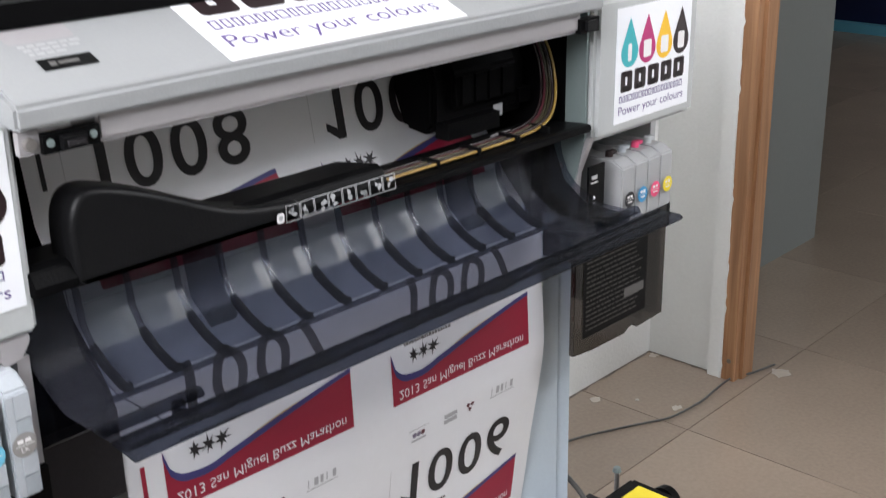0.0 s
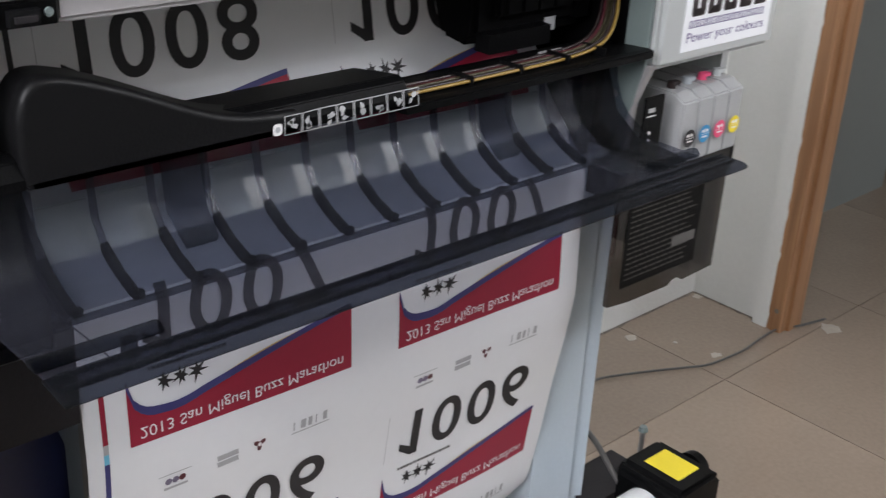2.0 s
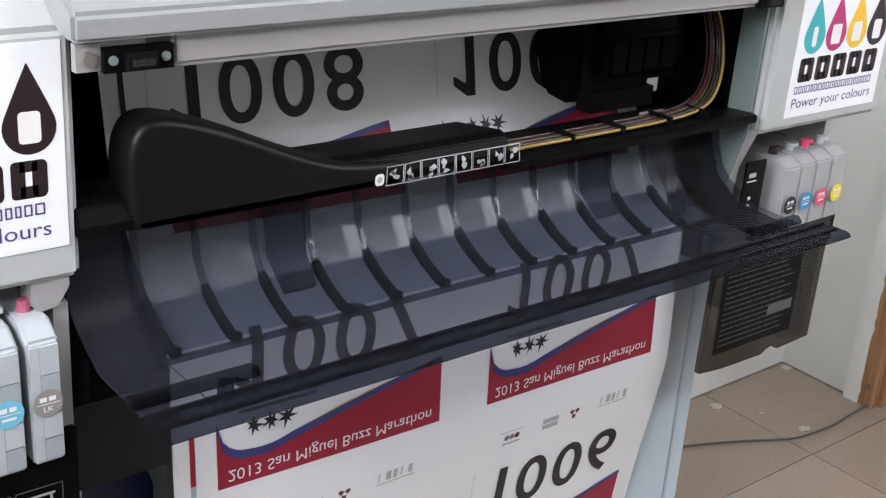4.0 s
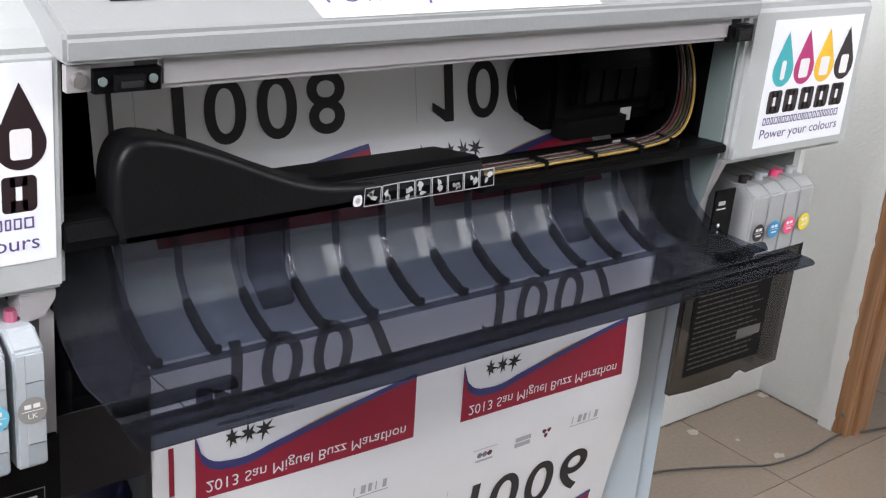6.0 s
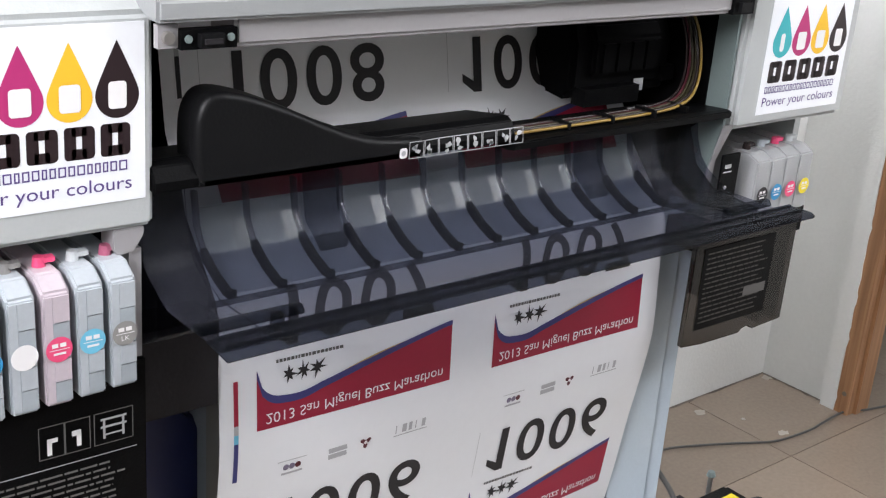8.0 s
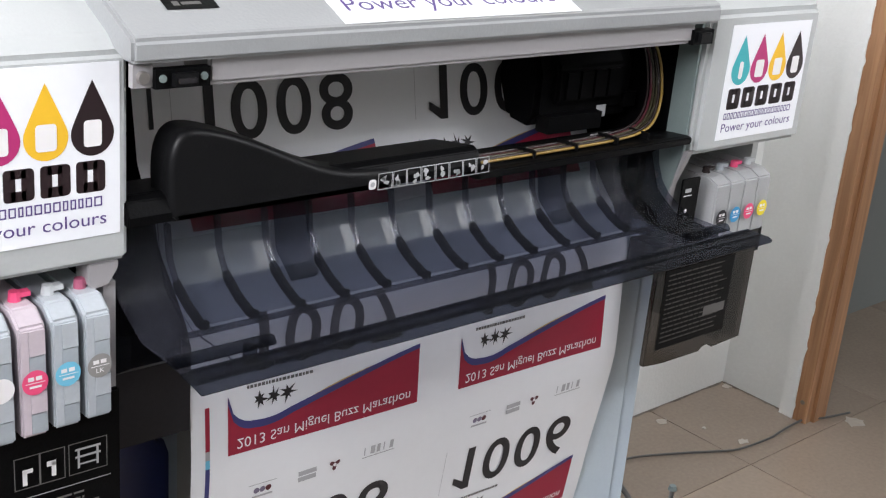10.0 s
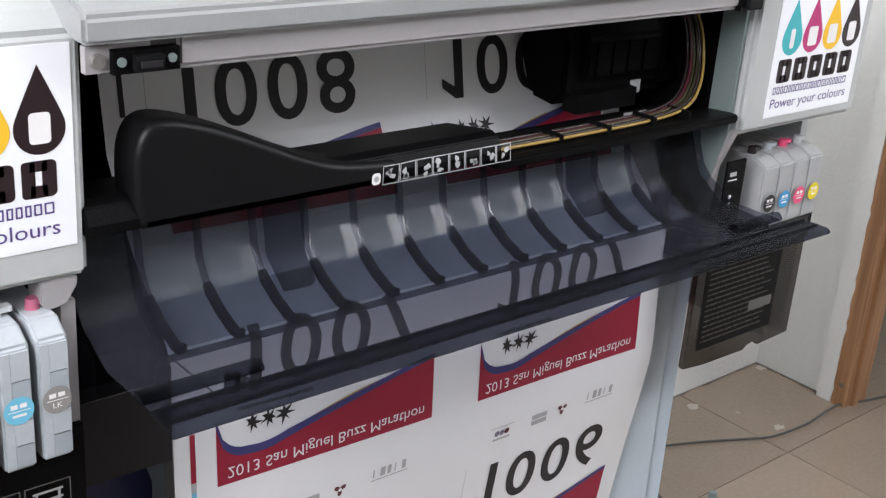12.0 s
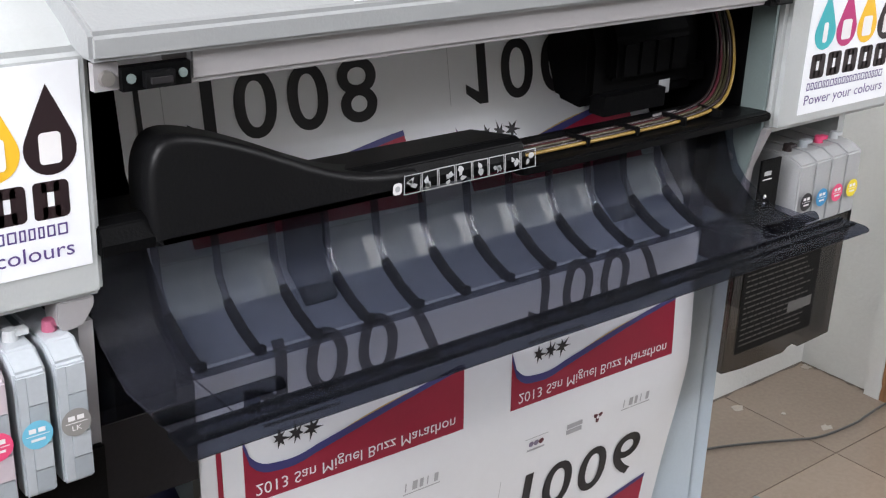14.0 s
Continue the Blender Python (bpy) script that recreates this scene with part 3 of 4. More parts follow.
part("door_lip", prism([(0.775, SHELF + 0.001), (0.755, SHELF - 0.001), (LIP, SHELF - 0.003), (LIP - 0.003, SHELF + 0.001), (LIP + 0.002, SHELF + 0.004), (0.758, SHELF + 0.004), (0.775, SHELF + 0.003)], "x", XL - 0.002, XR - 0.004, 0.001), LIPM, door, "dark front edge of the door")
for y in (0.768, 0.752):
    part("lip_ridge", box(XL + 0.004, XR - 0.01, y, y + 0.003, SHELF + 0.003, SHELF + 0.0062, 0.0008), SMOKE3, door)
part("door_fold", box(XL + 0.045, 0.56, 0.846, 0.850, SHELF - 0.007, SHELF - 0.0025, 0.001), SMOKE2, door)
RIBX = [-0.041 + 0.0499 * i for i in range(12)]
for i, x in enumerate(RIBX):
    top = [(0.908, 1.082), (0.902, 1.050), (0.888, 1.030), (0.884, 1.033), (0.896, 1.052), (0.901, 1.082)]
    rib = [(0.890, 1.031), (0.885, 1.0245), (0.868, 1.0145), (0.848, 1.0065), (0.841, 1.0065), (0.841, 1.013), (0.862, 1.021), (0.878, 1.031), (0.885, 1.036)]
    part("rib_top", prism(top, "x", x - 0.0018, x + 0.0018), SMOKE, door)
    part("rib", prism(rib, "x", x - 0.0024, x + 0.0024), SMOKE3, door)
    part("rib_foot", box(x - 0.0024, x + 0.0056, 0.8385, 0.8435, SHELF + 0.0022, SHELF + 0.0085, 0.0008), SMOKE3, door)
    # added pads and strips stand in for bright reflections beside the ribs
    if i not in (0, 3, 10):
        part("glare_pad", prism([(0.9045, 1.066), (0.9015, 1.053), (0.8865, 1.0285), (0.8845, 1.0295), (0.8995, 1.054), (0.9030, 1.066)], "x", x - 0.0470, x - 0.0028), GLARE, door)
        part("glare_strip", prism([(0.8990, 1.053), (0.8840, 1.0295), (0.8830, 1.0300), (0.8980, 1.0535)], "x", x - 0.0165, x - 0.0032), GLEAM, door)
part("door_curve", prism(sheet_profile([(0.8860, 1.0285), (0.8645, 1.0150), (0.8465, 1.0072)], 0.0015), "x", RIBX[0], RIBX[11]), SMOKE4, door)
for x in (RIBX[2] + 0.012, RIBX[9] + 0.012):
    part("door_boss", prism([(0.91, 1.09), (0.90, 1.04), (0.872, 1.018), (0.868, 1.024), (0.885, 1.045), (0.89, 1.09)], "x", x, x + 0.028), BOSS, door)
part("door_cheek", prism([(0.918, 1.084), (0.899, 1.024), (0.868, 1.003), (0.868, 0.97), (0.90, 0.95), (0.93, 0.99)], "x", XL + 0.004, XL + 0.052), SMOKE2, door)
part("door_cheek", prism([(0.918, 1.070), (0.899, 1.024), (0.868, 1.003), (0.80, SHELF - 0.006), (0.80, SHELF - 0.012), (0.90, 0.985)], "x", 0.56, XR - 0.024), SMOKE2, door)
for a, b in ((XL + 0.0, 0.0), (XR - 0.095, XR - 0.02)):
    grip = part("door_grip", prism([(0.80, SHELF), (0.80, SHELF + 0.006), (0.792, SHELF + 0.008), (0.787, SHELF + 0.003), (0.787, SHELF)], "x", a, b, 0.001), SMOKE2, door)
part("grip_stud", cylinder((-0.035, 0.775, SHELF), (-0.035, 0.775, SHELF + 0.012), 0.006), SMOKE2, door)

# black plastic under the door
part("front_skirt", box(XL, 0.0, 0.93, 0.98, 0.855, 0.945, 0.006), CHAR, printer)
part("front_skirt_ledge", box(XL, 0.60, 0.955, 0.99, 0.86, 0.90, 0.004), CHAR, printer)

# folded-down bay flaps
flap_l = part("bay_flap", prism([(0.874, 0.955), (0.868, 0.955), (0.866, 0.72), (0.874, 0.72)], "x", -0.40, XL - 0.006, 0.002), BLACK, printer, "black bay flap with printed instructions")
flap_r = part("bay_flap", prism([(XR - 0.016, 0.945), (0.846, 0.945), (0.846, 0.781), (0.785, 0.778), (0.775, 0.785), (0.762, 0.783), (0.755, 0.778), (0.68, 0.779), (XR - 0.016, 0.783)], "y", 0.884, 0.892, 0.001), FLAPM, printer, "smoky bay flap with a dark text plate")


def lay_left_flap(u, v, lift):
    return Vector((u, 0.8655 - lift - (0.955 - v) * 0.006, v))


def lay_right_flap(u, v, lift):
    return Vector((u, 0.884 - lift, v))


flat("text_plate", [rect(XR + 0.001, 0.803, 0.800, 0.914)], lay_right_flap, BLACK, flap_r, lift=0.001)
rows = []
rnd = random.Random(5)
for i in range(15):
    v = 0.908 - i * 0.0067
    a, end = XR + 0.007, 0.790 - rnd.random() * 0.02
    while a < end:
        w = rnd.uniform(0.004, 0.016)
        rows.append(rect(a, v - 0.0020, min(a + w, end), v))
        a += w + 0.0018
flat("printed_text", rows, lay_right_flap, INKFAINT, flap_r, lift=0.0014)
part("flap_rim", box(0.832, 0.846, 0.892, 0.915, 0.781, 0.945, 0.001), FLAPM, flap_r)
flat("white_label", [rect(0.747, 0.834, 0.793, 0.847)], lay_right_flap, INKFINE, flap_r, lift=0.0018)
rows = []
for i in range(22):
    v = 0.868 - i * 0.0057
    a, end = -0.385, -0.125 - rnd.random() * 0.02
    while a < end:
        w = rnd.uniform(0.004, 0.02)
        rows.append(rect(a, v - 0.0019, min(a + w, end), v))
        a += w + 0.0018
flat("printed_text", rows, lay_left_flap, INKFINE, flap_l, lift=0.0006)
flat("printed_rule", [rect(-0.385, 0.8755, -0.115, 0.8763)], lay_left_flap, INKGREY, flap_l, lift=0.0006)
for a, b in ((-0.20, -0.178), (-0.178, -0.156), (-0.153, -0.118)):
    ring = [rect(a, 0.885, b, 0.8858), rect(a, 0.9142, b, 0.915), rect(a, 0.885, a + 0.0008, 0.915), rect(b - 0.0008, 0.885, b, 0.915)]
    flat("diagram_frame", ring, lay_left_flap, INKFINE, flap_l, lift=0.0006)
flat("diagram_mark", [rect(-0.193, 0.888, -0.189, 0.902), rect(-0.193, 0.899, -0.184, 0.903), rect(-0.168, 0.89, -0.164, 0.904), rect(-0.172, 0.90, -0.164, 0.905)], lay_left_flap, INKWHITE, flap_l, lift=0.0006)
flat("diagram_printer", [rect(-0.147, 0.90, -0.124, 0.902), rect(-0.147, 0.907, -0.124, 0.909), rect(-0.145, 0.89, -0.143, 0.907), rect(-0.128, 0.89, -0.126, 0.907), rect(-0.143, 0.893, -0.128, 0.8945)], lay_left_flap, INKGREY, flap_l, lift=0.0006)

# ---- stickers ----
SW, SH = 0.165, 0.142


def logo_sticker(lay, s, label):
    """A white sheet with four ink drops, a row of heavy blocks, a thin bar row and a line of writing."""
    def lay_s(u, v, lift):
        return lay(u * s, v * s, lift)
    bm = bmesh.new()
    lo, hi = [], []
    for u, v in rect(0, 0, SW, SH):
        lo.append(bm.verts.new(lay_s(u, v, 0.0002)))
        hi.append(bm.verts.new(lay_s(u, v, 0.0008)))
    bm.faces.new(hi)
    for i in range(4):
        bm.faces.new([lo[i], lo[(i + 1) % 4], hi[(i + 1) % 4], hi[i]])
    sheet = part("logo_sticker", bm, STICK, printer, label)
    for k, m in enumerate((CYAN, MAGENTA, YELLOW, BROWNBLK)):
        c = 0.028 + 0.038 * k
        flat("ink_drop", [drop_outline(c, 0.068, 0.036, 0.061)], lay_s, m, sheet, lift=0.0011)
        flat("drop_mark", [round_rect(c - (0.004, 0.0085, 0.0085, 0.0075)[k], 0.0755, c + (0.004, 0.0085, 0.0085, 0.0075)[k], 0.097, 0.003)], lay_s, INKWHITE, sheet, lift=0.0014)
    for k in range(5):
        a = 0.011 + k * 0.0292
        flat("heavy_block", [round_rect(a, 0.038, a + 0.0095, 0.064, 0.003), round_rect(a + 0.0142, 0.038, a + 0.0245, 0.064, 0.004), rect(a + 0.006, 0.0565, a + 0.018, 0.064), rect(a + 0.006, 0.038, a + 0.018, 0.0465)], lay_s, BROWNBLK, sheet, lift=0.0011)
    rnd = random.Random(9)
    segs, a = [], 0.009
    while a < 0.150:
        w = rnd.uniform(0.004, 0.007)
        for q in (0.0255, 0.0325):
            segs.append(rect(a, q, a + w, q + 0.0012))
        segs.append(rect(a, 0.0265, a + 0.0012, 0.0325))
        segs.append(rect(a + w - 0.0012, 0.0265, a + w, 0.0325))
        a += w + 0.0018
    flat("thin_bar", segs, lay_s, PURPLE, sheet, lift=0.0011)
    writing("slogan", "Power your colours", 0.008, 0.0065, 0.153, 0.0205, lay_s, PURPLE, sheet, lift=0.0011)
    return sheet


logo_sticker(lambda u, v, w: Vector((-0.102 - SW + u, YF - w, 1.095 + v)), 1.0, "white logo sticker with four ink drops")
logo_sticker(lambda u, v, w: Vector((0.693 + u, YF - w, 1.085 + v)), 1.01, "white logo sticker with four ink drops")
_cl = math.hypot(1, SLOPE)


def lay_cover(u, v, w):
    y = CY + 0.006 + v / _cl
    return Vector((u, y - w * SLOPE / _cl, CZ + 0.022 + SLOPE * (y - CY - 0.004) + w / _cl))


logo_sticker(lambda u, v, w: lay_cover(0.098 + u, v - 0.003, w), 0.298 / SW, "large white logo sticker on the cover")
flat("name_badge", [rect(-0.058, 0.028, -0.010, 0.044)], lay_cover, BLACK, cover, lift=0.0006)
flat("badge_mark", [rect(-0.050, 0.033, -0.044, 0.039), rect(-0.042, 0.034, -0.024, 0.038)], lay_cover, INKFINE, cover, lift=0.0010)
rows = []
for i in range(3):
    a = -0.062 + 0.002 * i
    while a < -0.008 - 0.01 * i:
        w = rnd.uniform(0.004, 0.009)
        rows.append(rect(a, 0.062 - i * 0.006, a + w, 0.0655 - i * 0.006))
        a += w + 0.002
flat("worn_print", rows, lay_cover, INKGREY, cover, lift=0.0006)
flat("worn_patch", [round_rect(-0.068, 0.068, -0.008, 0.11, 0.004)], lay_cover, BAR, cover, lift=0.0006)


# control panel on the right case
def lay_case(u, v, w):
    y = YF + 0.016 + v * 0.9
    return Vector((u, y - w * 0.455, 1.256 + (v * 0.9) * 0.463 + w * 0.89))


pb = bmesh.new()
a = [pb.verts.new(lay_case(uu, vv, 0.0)) for uu, vv in round_rect(0.70, 0.012, 0.862, 0.17, 0.008)]
b = [pb.verts.new(lay_case(uu, vv, 0.006)) for uu, vv in round_rect(0.703, 0.015, 0.859, 0.167, 0.008)]
pb.faces.new(b)
for i in range(len(a)):
    pb.faces.new([a[i], a[(i + 1) % len(a)], b[(i + 1) % len(a)], b[i]])
panel = part("control_panel", pb, GREY, printer, "raised grey control panel")
flat("display", [round_rect(0.755, 0.045, 0.81, 0.075, 0.003)], lay_case, BLACK, panel, lift=0.0075)

# ---- stand ----
stand = thing("printer_stand", "pale blue-grey metal stand carrying the printer", "stand", kind="")
leg_r = part("stand_leg", prism([(0.625, 0.965), (0.694, 0.955), (0.705, 0.965), (0.722, 0.955), (0.736, 0.97), (0.736, 1.24), (0.625, 1.24)], "z", 0.12, 0.955), LEG, stand, "pale blue-grey metal stand leg")
part("leg_foot", box(0.60, 0.74, 0.72, 1.38, 0.0, 0.12, 0.015), LEG, leg_r)
leg_l = part("stand_leg", box(-0.165, -0.068, 0.965, 1.24, 0.12, 0.905, 0.01), LEG, stand, "pale blue-grey metal stand leg")
part("leg_foot", box(-0.185, -0.045, 0.72, 1.38, 0.0, 0.12, 0.015), LEG, leg_l)
part("stand_post", box(-0.012, 0.05, 1.05, 1.08, 0.12, 0.86, 0.005), LEG, stand)
part("rear_panel", box(-0.068, 0.625, 1.16, 1.19, 0.30, 0.90), GREY, stand)
part("navy_guard", prism([(-0.12, 0.45), (0.014, 0.45), (0.014, 0.791), (0.006, 0.816), (-0.012, 0.833), (-0.031, 0.836), (-0.12, 0.832)], "y", 0.995, 1.04, 0.008), NAVY, stand, "navy blue plastic guard on the stand")

# ---- the printed sheet ----
PROFILE = [(1.064, 1.27), (1.035, 1.096), (0.999, 1.031), (0.953, 0.979), (0.932, 0.949), (0.931, 0.918), (0.929, 0.87), (0.927, 0.80), (0.932, 0.74), (0.942, 0.66), (0.952, 0.56), (0.962, 0.50), (0.985, 0.462)]
_line = []
for i in range(len(PROFILE) - 1):
    a, b, c, d = (Vector(PROFILE[k]) for k in (max(i - 1, 0), i, i + 1, min(i + 2, len(PROFILE) - 1)))
    for k in range(8):
        t = k / 8
        _line.append(0.5 * ((2 * b) + (c - a) * t + (2 * a - 5 * b + 4 * c - d) * t * t + (3 * b - a - 3 * c + d) * t ** 3) if 1 < i < len(PROFILE) - 2 else b.lerp(c, t))
_line.append(Vector(PROFILE[-1]))
_arc = [0.0]
for a, b in zip(_line, _line[1:]):
    _arc.append(_arc[-1] + (b - a).length)
S0 = (Vector(PROFILE[1]) - Vector(PROFILE[0])).length


def lay_paper(u, s, w):
    """u across the sheet, s down it from the first row's red corner, w out of its printed side."""
    q = min(max(s + S0, 0.0), _arc[-1] - 1e-5)
    i = int(np.searchsorted(_arc, q, side="right")) - 1
    t = (q - _arc[i]) / (_arc[i + 1] - _arc[i])
    p = _line[i].lerp(_line[i + 1], t)
    d = (_line[i + 1] - _line[i]).normalized()
    low = max(0.0, 0.80 - p.y)
    curl = max(0.0, u - 0.42) ** 2 * low * 1.4
    wave = 0.0012 * math.sin(u * 11 + s * 7)
    return Vector((u, p.x + 0.004 - 0.0165 * u + curl + wave + d.y * w, p.y - d.x * w - 0.018 * (u - 0.15)))


sheet = thing("printed_paper", "white paper roll print with mirrored race numbers hanging from printer", "paper", (0.3, 0.94, 0.462))
NU, NV = 30, 260
for name, lift in (("paper_sheet", 0.0),):
    bm = bmesh.new()
    smax = _arc[-1] - S0
    grid = [[bm.verts.new(lay_paper(0.620 * i / NU, -S0 + (smax + S0) * j / NV, 0.0)) for i in range(NU + 1)] for j in range(NV + 1)]
    for j in range(NV):
        for i in range(NU):
            bm.faces.new([grid[j][i], grid[j][i + 1], grid[j + 1][i + 1], grid[j + 1][i]])
    ob = part(name, bm, PAPER, None, smooth=True)
    hang(ob, sheet)
PITCH = 0.242
BW = 0.243


def swoosh(x):
    """Depth of the banner's upper edge below its corner, at x along the banner (0..1)."""
    low = 0.041
    if x < 0.12:
        return 0.006 + (low - 0.008) * math.sqrt(max(0.0, 1 - (1 - x / 0.12) ** 2))
    if x < 0.30:
        t = (x - 0.12) / 0.18
        return low - 0.002 + 0.002 * math.sin(t * 3.1416) - 0.004 * t * t
    t = (x - 0.30) / 0.70
    return (low - 0.006) * (1 - t) ** 1.12


def strip(name, u0, upper, lower, s, m, lift, k=40, x0=0.0, x1=1.0):
    polys = []
    for i in range(k):
        a, b = x0 + (x1 - x0) * i / k, x0 + (x1 - x0) * (i + 1) / k
        for q in range(6):
            f, g = q / 6, (q + 1) / 6
            polys.append([(u0 + BW * x, s + upper(x) * (1 - h) + lower(x) * h) for x, h in ((a, f), (b, f), (b, g), (a, g))])
    return hang(flat(name, polys, lay_paper, m, sheet, lift=lift), sheet)


def bib(u0, s, number):
    red = strip("red_banner", u0, swoosh, lambda x: 0.0715, s, INKRED, 0.0007)
    strip("blue_stripe", u0, lambda x: swoosh(x) - 0.001, lambda x: swoosh(x) + 0.008 * (1 - 0.45 * x), s, INKBLUE, 0.0011)
    strip("gold_stripe", u0, lambda x: swoosh(x) - 0.0026 * math.sin((x - 0.35) / 0.45 * 3.1416), lambda x: swoosh(x) - 0.0005, s, INKGOLD, 0.0010, 20, 0.35, 0.80)
    if number != "1007":
        hang(writing("event_title", "2013 San Miguel Buzz Marathon", u0 + 0.010, s + 0.051, u0 + 0.232, s + 0.066, lay_paper, INKWHITE, sheet, 0.0, 0.0012, cut=0.008), sheet)
    a, v0, v1 = u0 + 0.021, s + 0.165, s + 0.227
    one = [rect(a + 0.0145, v0, a + 0.0262, v1), [(a + 0.0145, v1 - 0.0005), (a - 0.0015, v1 - 0.012), (a - 0.0015, v1 - 0.0215), (a + 0.0145, v1 - 0.0125)]]
    hang(flat("race_number", one, lay_paper, INKBLACK, sheet, lift=0.0008, cut=0.006), sheet)
    for k, d in enumerate(number[1:]):
        b = a + 0.045 + 0.0545 * k
        hang(writing("race_number", d, b, v0, b + 0.0435, v1, lay_paper, INKBLACK, sheet, 0.012, 0.0008, cut=0.006), sheet)
    rr = random.Random(3)
    # small emblem: three plain dark star-like shapes and a thin bar of lettering
    for k in range(3):
        c, rk = u0 + 0.037 + 0.0165 * k, random.Random(20 + k)
        star = []
        for q in range(14):
            r = rk.uniform(0.0075, 0.0140) if q % 2 == 0 else rk.uniform(0.0028, 0.0046)
            w = 6.2832 * (q + 0.5 * rk.random()) / 14
            star.append((c + r * 0.9 * math.cos(w), s + 0.0165 + r * math.sin(w)))
        hang(flat("emblem", [star], lay_paper, INKBLACK, sheet, lift=0.0008), sheet)
    if number == "1007":
        return
    bars, a = [], u0 + 0.022
    while a < u0 + 0.098:
        w = rr.uniform(0.002, 0.0045)
        bars.append(rect(a, s - 0.0015, a + w, s + 0.002))
        a += w + 0.0012
    tagged(hang(flat("small_bars", bars, lay_paper, INKFINE, sheet, lift=0.0007), sheet), kind="stuff")
    # sponsor marks as plain shapes
    v = s + 0.108
    for k in range(3):
        hang(flat("sponsor_mark", [disc(u0 + 0.036 + 0.0072 * k, v + 0.016, 0.0036, 12)], lay_paper, (INKDIM, INKDIM, TUBEM)[k], sheet, lift=0.0006), sheet)
    hang(flat("sponsor_bar", [rect(u0 + 0.026, v + 0.0075, u0 + 0.060, v + 0.0084)], lay_paper, INKGREY, sheet, lift=0.0006), sheet)
    hang(flat("sponsor_bar", [rect(u0 + 0.031, v + 0.0225, u0 + 0.056, v + 0.025)], lay_paper, INKGREY, sheet, lift=0.0006), sheet)
    for q in range(2):
        hang(flat("sponsor_mark", [[(u0 + 0.087, v + 0.009 + 0.0075 * q), (u0 + 0.110, v + 0.0085 + 0.0075 * q), (u0 + 0.111, v + 0.0145 + 0.0075 * q), (u0 + 0.088, v + 0.015 + 0.0075 * q)]], lay_paper, INKGREY, sheet, lift=0.0006), sheet)
    tre = [(u0 + 0.1345 + (0.0052 + 0.0026 * math.cos(3 * w)) * math.cos(w + 1.57), v + 0.0135 + (0.0052 + 0.0026 * math.cos(3 * w)) * math.sin(w + 1.57)) for w in (6.2832 * k / 30 for k in range(30))]
    hang(flat("sponsor_mark", [tre], lay_paper, TUBEM, sheet, lift=0.0006), sheet)
    hang(flat("sponsor_mark", [disc(u0 + 0.1345, v + 0.0135, 0.0022, 10)], lay_paper, PAPER, sheet, lift=0.0009), sheet)
    for k in range(5):
        hang(flat("sponsor_bar", [rect(u0 + 0.174 + 0.009 * k, v + 0.004, u0 + (0.1755, 0.180, 0.1785, 0.1755, 0.179)[k] + 0.009 * k, v + 0.0145)], lay_paper, INKGREY, sheet, lift=0.0006), sheet)
    hang(flat("sponsor_bar", [rect(u0 + 0.172, v + 0.0170, u0 + 0.218, v + 0.0182)], lay_paper, INKGREY, sheet, lift=0.0006), sheet)
    hang(flat("cut_line", [rect(u0 - 0.001, s + 0.16, u0 - 0.0004, s + 0.225)], lay_paper, INKGREY, sheet, lift=0.0006), sheet)


for k, number in ((-1, "1008"), (0, "1007"), (1, "1006"), (2, "1005")):
    for u0 in (0.041, 0.346):
        bib(u0, (k + 1) * PITCH - 0.2375, number)
for k in (-1, 1, 2):
    s = (k + 1) * PITCH - 0.2255
    for m, h in ((INKRED, 0.048), (INKGREY, 0.010), (SKYL, 0.010), (INKBLUE, 0.045), (None, 0.03), (INKGREY, 0.012), (INKBLACK, 0.04)):
        if m is not None:
            hang(flat("colour_strip", [rect(0.0155, s, 0.0205, s + h)], lay_paper, m, sheet, lift=0.0006, cut=0.008), sheet)
        s += h


# the machine stands a little out of level on its stand
printer.matrix_world = Matrix.Translation((0.28, 0.9, 1.1)) @ Matrix.Rotation(0.012, 4, "Y") @ Matrix.Translation((-0.28, -0.9, -1.1))


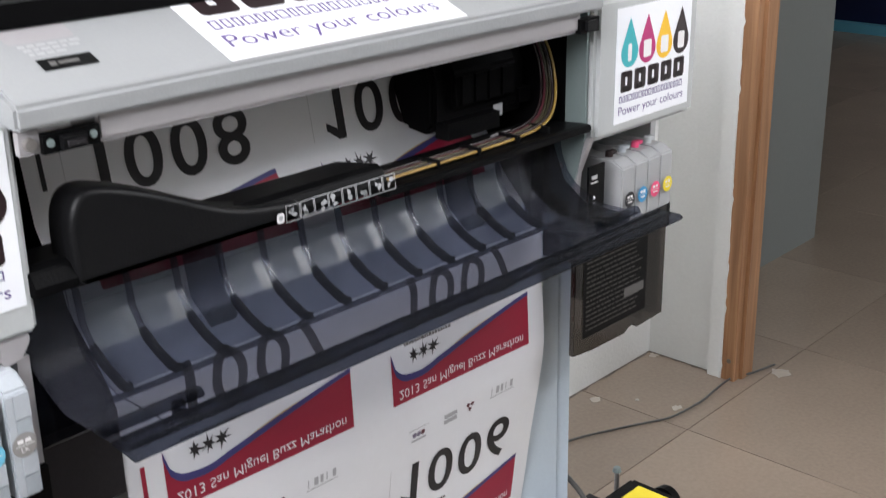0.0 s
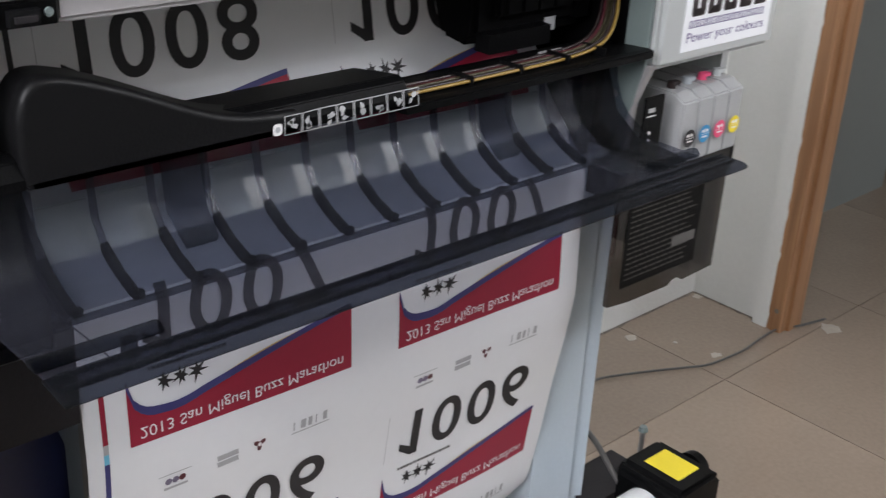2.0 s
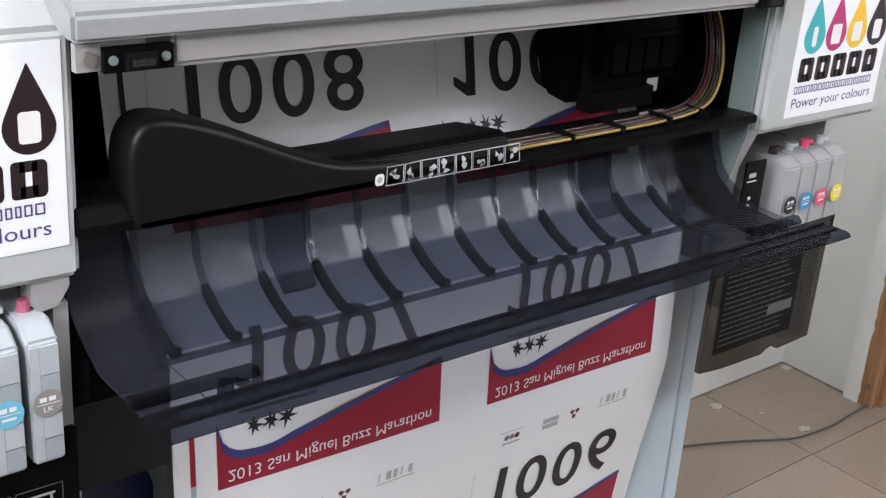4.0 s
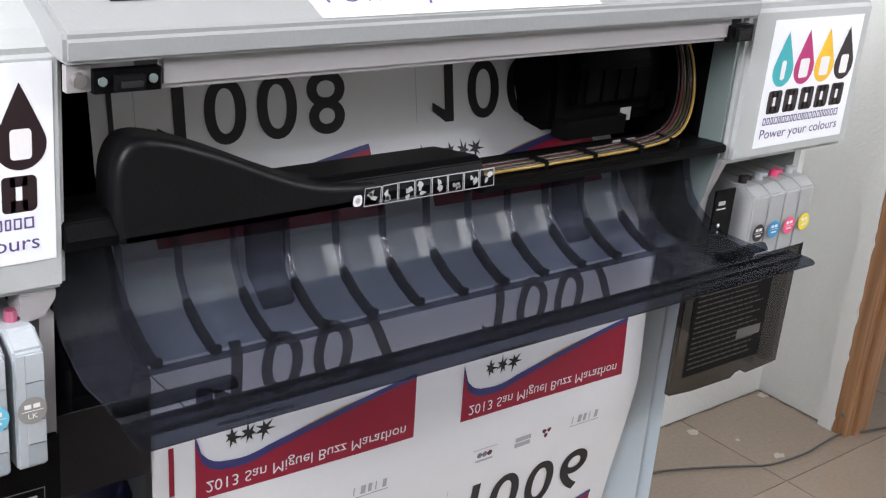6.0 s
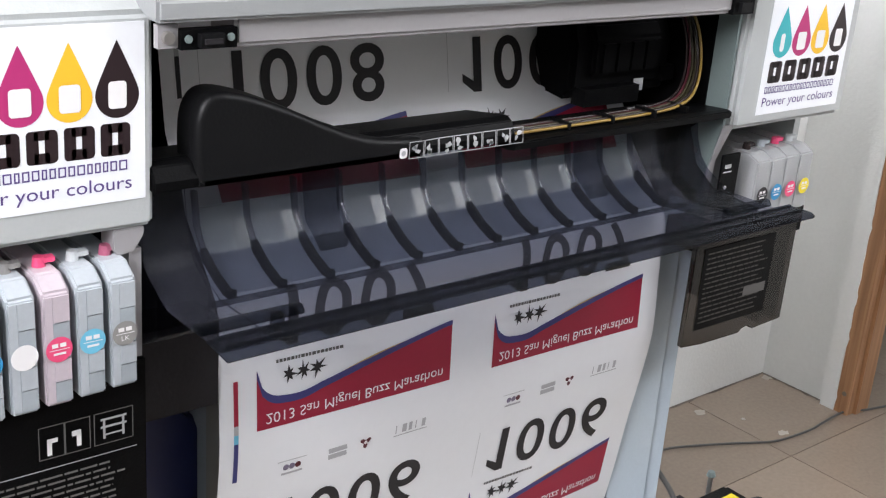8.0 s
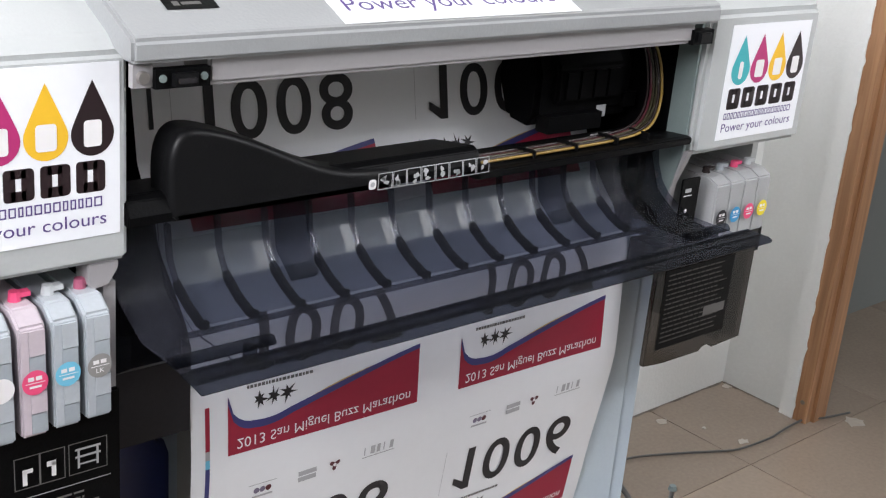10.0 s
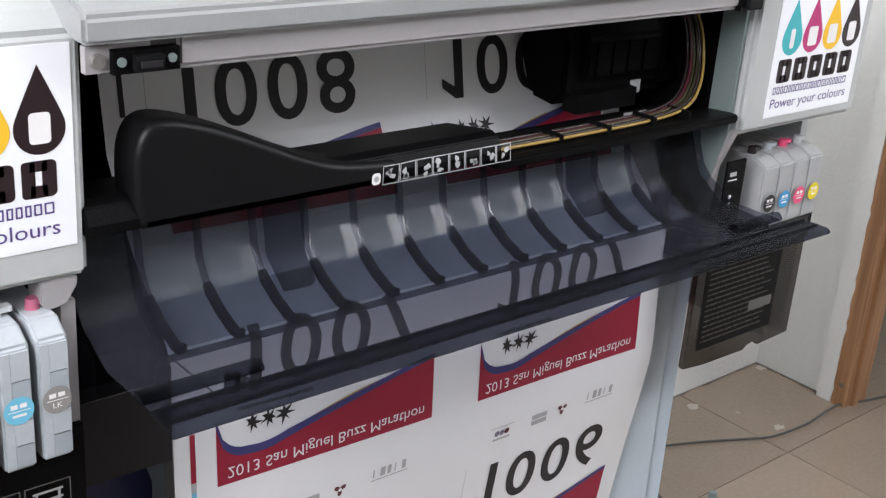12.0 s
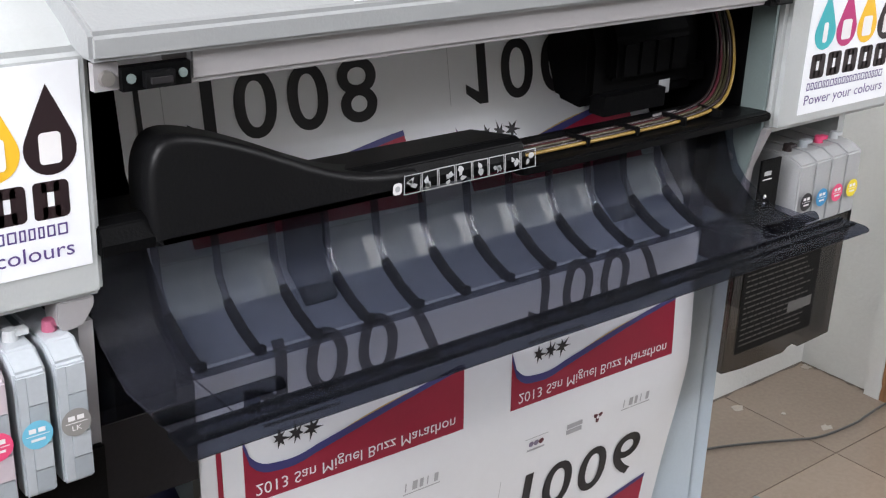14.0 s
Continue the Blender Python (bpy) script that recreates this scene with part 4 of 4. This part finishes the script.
# ---- ink cartridges ----
def cartridge(x, y, z0, z1, w, body_m, label_m, mark, cap_m, depth, label, group, steps=True, low=0.46):
    c = thing("ink_cartridge", label, "ink cartridge", (x, y, z0), group)
    h = z1 - z0
    part("body", prism([(0, 0), (0, h * 0.90), (0.016, h), (depth, h), (depth, 0)], "x", -w / 2, w / 2, 0.002), body_m, c)
    if steps:
        part("front_strip", box(-w / 2 + 0.0015, -w * 0.16, -0.0012, 0.004, h * 0.03, h * 0.87, 0.001), body_m, c)
    # every other step takes the darker copy, its shade painted in
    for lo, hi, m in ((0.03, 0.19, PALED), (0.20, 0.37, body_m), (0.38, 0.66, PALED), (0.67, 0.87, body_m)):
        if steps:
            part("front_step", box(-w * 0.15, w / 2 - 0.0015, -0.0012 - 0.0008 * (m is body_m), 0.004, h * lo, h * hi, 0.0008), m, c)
    cap = part("cap", cylinder((0, 0.032, h), (0, 0.032, h + 0.008), 0.0055, 0.0045, 14), cap_m, c)
    part("cap_tab", box(-0.003, 0.012, 0.028, 0.036, h + 0.003, h + 0.007, 0.001), cap_m, cap)
    lz = h * low

    def lay_c(u, v, lift):
        return Vector((u, -0.0022 - lift, v))
    lab = flat("round_label", [disc(0, lz, 0.0108)], lay_c, label_m, c, lift=0.0006)
    flat("label_bar", [rect(-0.006, lz + 0.002, -0.001, lz + 0.0055), rect(0.0005, lz + 0.002, 0.0055, lz + 0.0055), rect(-0.008, lz - 0.0003, 0.008, lz + 0.0003)], lay_c, INKWHITE, lab, lift=0.0010)
    if mark:
        writing("label_letters", mark, -0.0035, lz - 0.006, 0.0035, lz - 0.002, lay_c, INKWHITE, lab, lift=0.0010)
    else:
        flat("label_bar", [rect(-0.005, lz - 0.0045, 0.005, lz - 0.0025)], lay_c, INKWHITE, lab, lift=0.0010)
    return c


for i, (lm, bmat, cm, mk, word) in enumerate(((GREYL, PALE, CAPP, "LK", "grey"), (SKYL, PALE, CAPW, "", "sky blue"), (PINKL, PALEP, PINKL, "", "pink"), (INKWHITE, PALE, GREYL, "", "white"), (BLUEL, PALE, BLUEL, "", "blue"))):
    cartridge(-0.132 - 0.0275 * i, 0.853, 0.946 - 0.001 * i, 1.052, 0.0225, bmat, lm, mk, cm, 0.20, "clear milky ink cartridge with a %s round label" % word, "cartridges in the left bay")
for i, (lm, cm, word) in enumerate(((INKBLACK, TUBEK, "black"), (BLUEL, PALE, "blue"), (PINKL, PINKL, "pink"), (YELL, CAPW, "yellow"))):
    cartridge(0.741 + 0.0295 * i, 0.879, 0.938, 1.022, 0.0287, PALER, lm, "", cm, 0.10, "clear milky ink cartridge with a %s round label" % word, "cartridges in the right bay", False, 0.38)
card = part("bay_card", box(XR + 0.007, XR + 0.040, 0.884, 0.887, 0.94, 1.035, 0.001), BLACK, printer, "black instruction card")


def lay_card(u, v, lift):
    return Vector((XR + u, 0.884 - lift, v))


for q in range(2):
    flat("card_mark", [disc(0.018, 0.984 + 0.009 * q, 0.0026, 10)], lay_card, INKWHITE, card, lift=0.0006)
flat("card_bar", [rect(0.012, 1.0175, 0.024, 1.0225)], lay_card, INKGREY, card, lift=0.0006)
flat("card_rule", [rect(0.010, 1.0125, 0.026, 1.0138)], lay_card, INKWHITE, card, lift=0.0006)

# ---- take-up reel on the stand ----
reel = thing("take_up_reel", "black motor box with yellow label and a white roll core", "take-up reel", (0.80, 0.90, 0.42))
motor = hang(part("motor_box", prism([(0.752, 0.41), (0.752, 0.478), (0.762, 0.490), (0.838, 0.490), (0.850, 0.478), (0.850, 0.41)], "y", 0.82, 0.925, 0.006), BLACK, None), reel)
hang(flat("yellow_label", [rect(0, 0, 0.046, 0.058)], lambda u, v, w: Vector((0.780 + u, 0.842 + v, 0.4905 + w)), YELL, reel, "bright yellow warning label"), reel)
hang(part("motor_knob", cylinder((0.850, 0.872, 0.462), (0.866, 0.872, 0.462), 0.024, 0.022, 24), BLACK, None), reel)
hang(part("roll_core", cylinder((-0.05, 0.87, 0.438), (0.752, 0.87, 0.438), 0.034, None, 32), PAPER, None, smooth=False), reel)
hang(part("sensor_post", cylinder((0.826, 0.94, 0.40), (0.826, 0.94, 0.500), 0.0038, None, 12), SCREWM, None), reel)
hang(part("sensor_head", cylinder((0.826, 0.94, 0.500), (0.826, 0.94, 0.507), 0.007, 0.005, 14), STEEL, None), reel)
hang(part("reel_bracket", box(0.715, 0.84, 0.93, 1.0, 0.36, 0.43, 0.004), CHAR, None), reel)
hang(part("reel_cable", tube([(0.735, 0.98, 0.53), (0.75, 0.96, 0.50), (0.758, 0.94, 0.47), (0.76, 0.92, 0.45)], 0.004), RUBBER, None, smooth=True), reel)

# ---- floor clutter ----
cable = tagged(part("power_cable", tube([(1.30, 1.62, 0.006), (1.50, 1.582, 0.006), (1.573, 1.567, 0.006), (1.683, 1.517, 0.006), (1.75, 1.482, 0.006), (1.815, 1.453, 0.006), (1.93, 1.442, 0.006), (1.99, 1.447, 0.006), (2.09, 1.452, 0.006), (2.15, 1.428, 0.006), (2.24, 1.405, 0.006)], 0.0029), RUBBER, smooth=True), "grey power cable lying across the tile floor", "cable")


def spot(x, y, r, seed):
    """A dried splash of white paint on the tiles."""
    rn = random.Random(seed)
    pts = [(x + r * (0.6 + 0.7 * rn.random()) * math.cos(6.2832 * k / 14), y + r * (0.5 + 0.6 * rn.random()) * math.sin(6.2832 * k / 14)) for k in range(14)]
    return tagged(part("paint_splash", prism(pts, "z", 0.0002, 0.0010), SPLASH), "dried white paint splash on the floor tile", "stain", group="paint splashes on the floor")


for k, (x, y, r) in enumerate(((1.772, 1.658, 0.016), (1.84, 1.575, 0.007), (1.868, 1.475, 0.015), (2.09, 1.69, 0.016), (2.214, 1.375, 0.03))):
    spot(x, y, r, k)
far = thing("blue_cabinet", "dark navy cabinet with a pale blue base strip", "cabinet", (7.05, 3.2, 0))
part("body", box(-0.2, 0.3, -1.4, 1.6, 0.06, 1.3, 0.01), NAVY, far)
part("base_strip", box(-0.26, 0.3, -1.42, 1.62, 0, 0.06, 0.01), SKYL, far)


def grime(name, x0, y0, x1, y1, nx, ny, seed):
    """A ragged line of dirt where a wall meets the floor."""
    rn = random.Random(seed)
    n = 40
    pts = [(x0 + (x1 - x0) * k / n, y0 + (y1 - y0) * k / n) for k in range(n + 1)]
    edge = [(px + nx * w, py + ny * w) for (px, py), w in ((p, rn.uniform(0.001, 0.008)) for p in reversed(pts))]
    return tagged(part(name, prism(pts + edge, "z", 0.0002, 0.0016), GRIME), "thin dark line of dirt along the wall", "dirt", kind="stuff")


grime("floor_grime", 0.9, Y_BACK, X_SIDE, Y_BACK, 0, -1, 1)
grime("floor_grime", X_SIDE, Y_BACK - 0.005, X_SIDE, 1.482, -1, 0, 2)
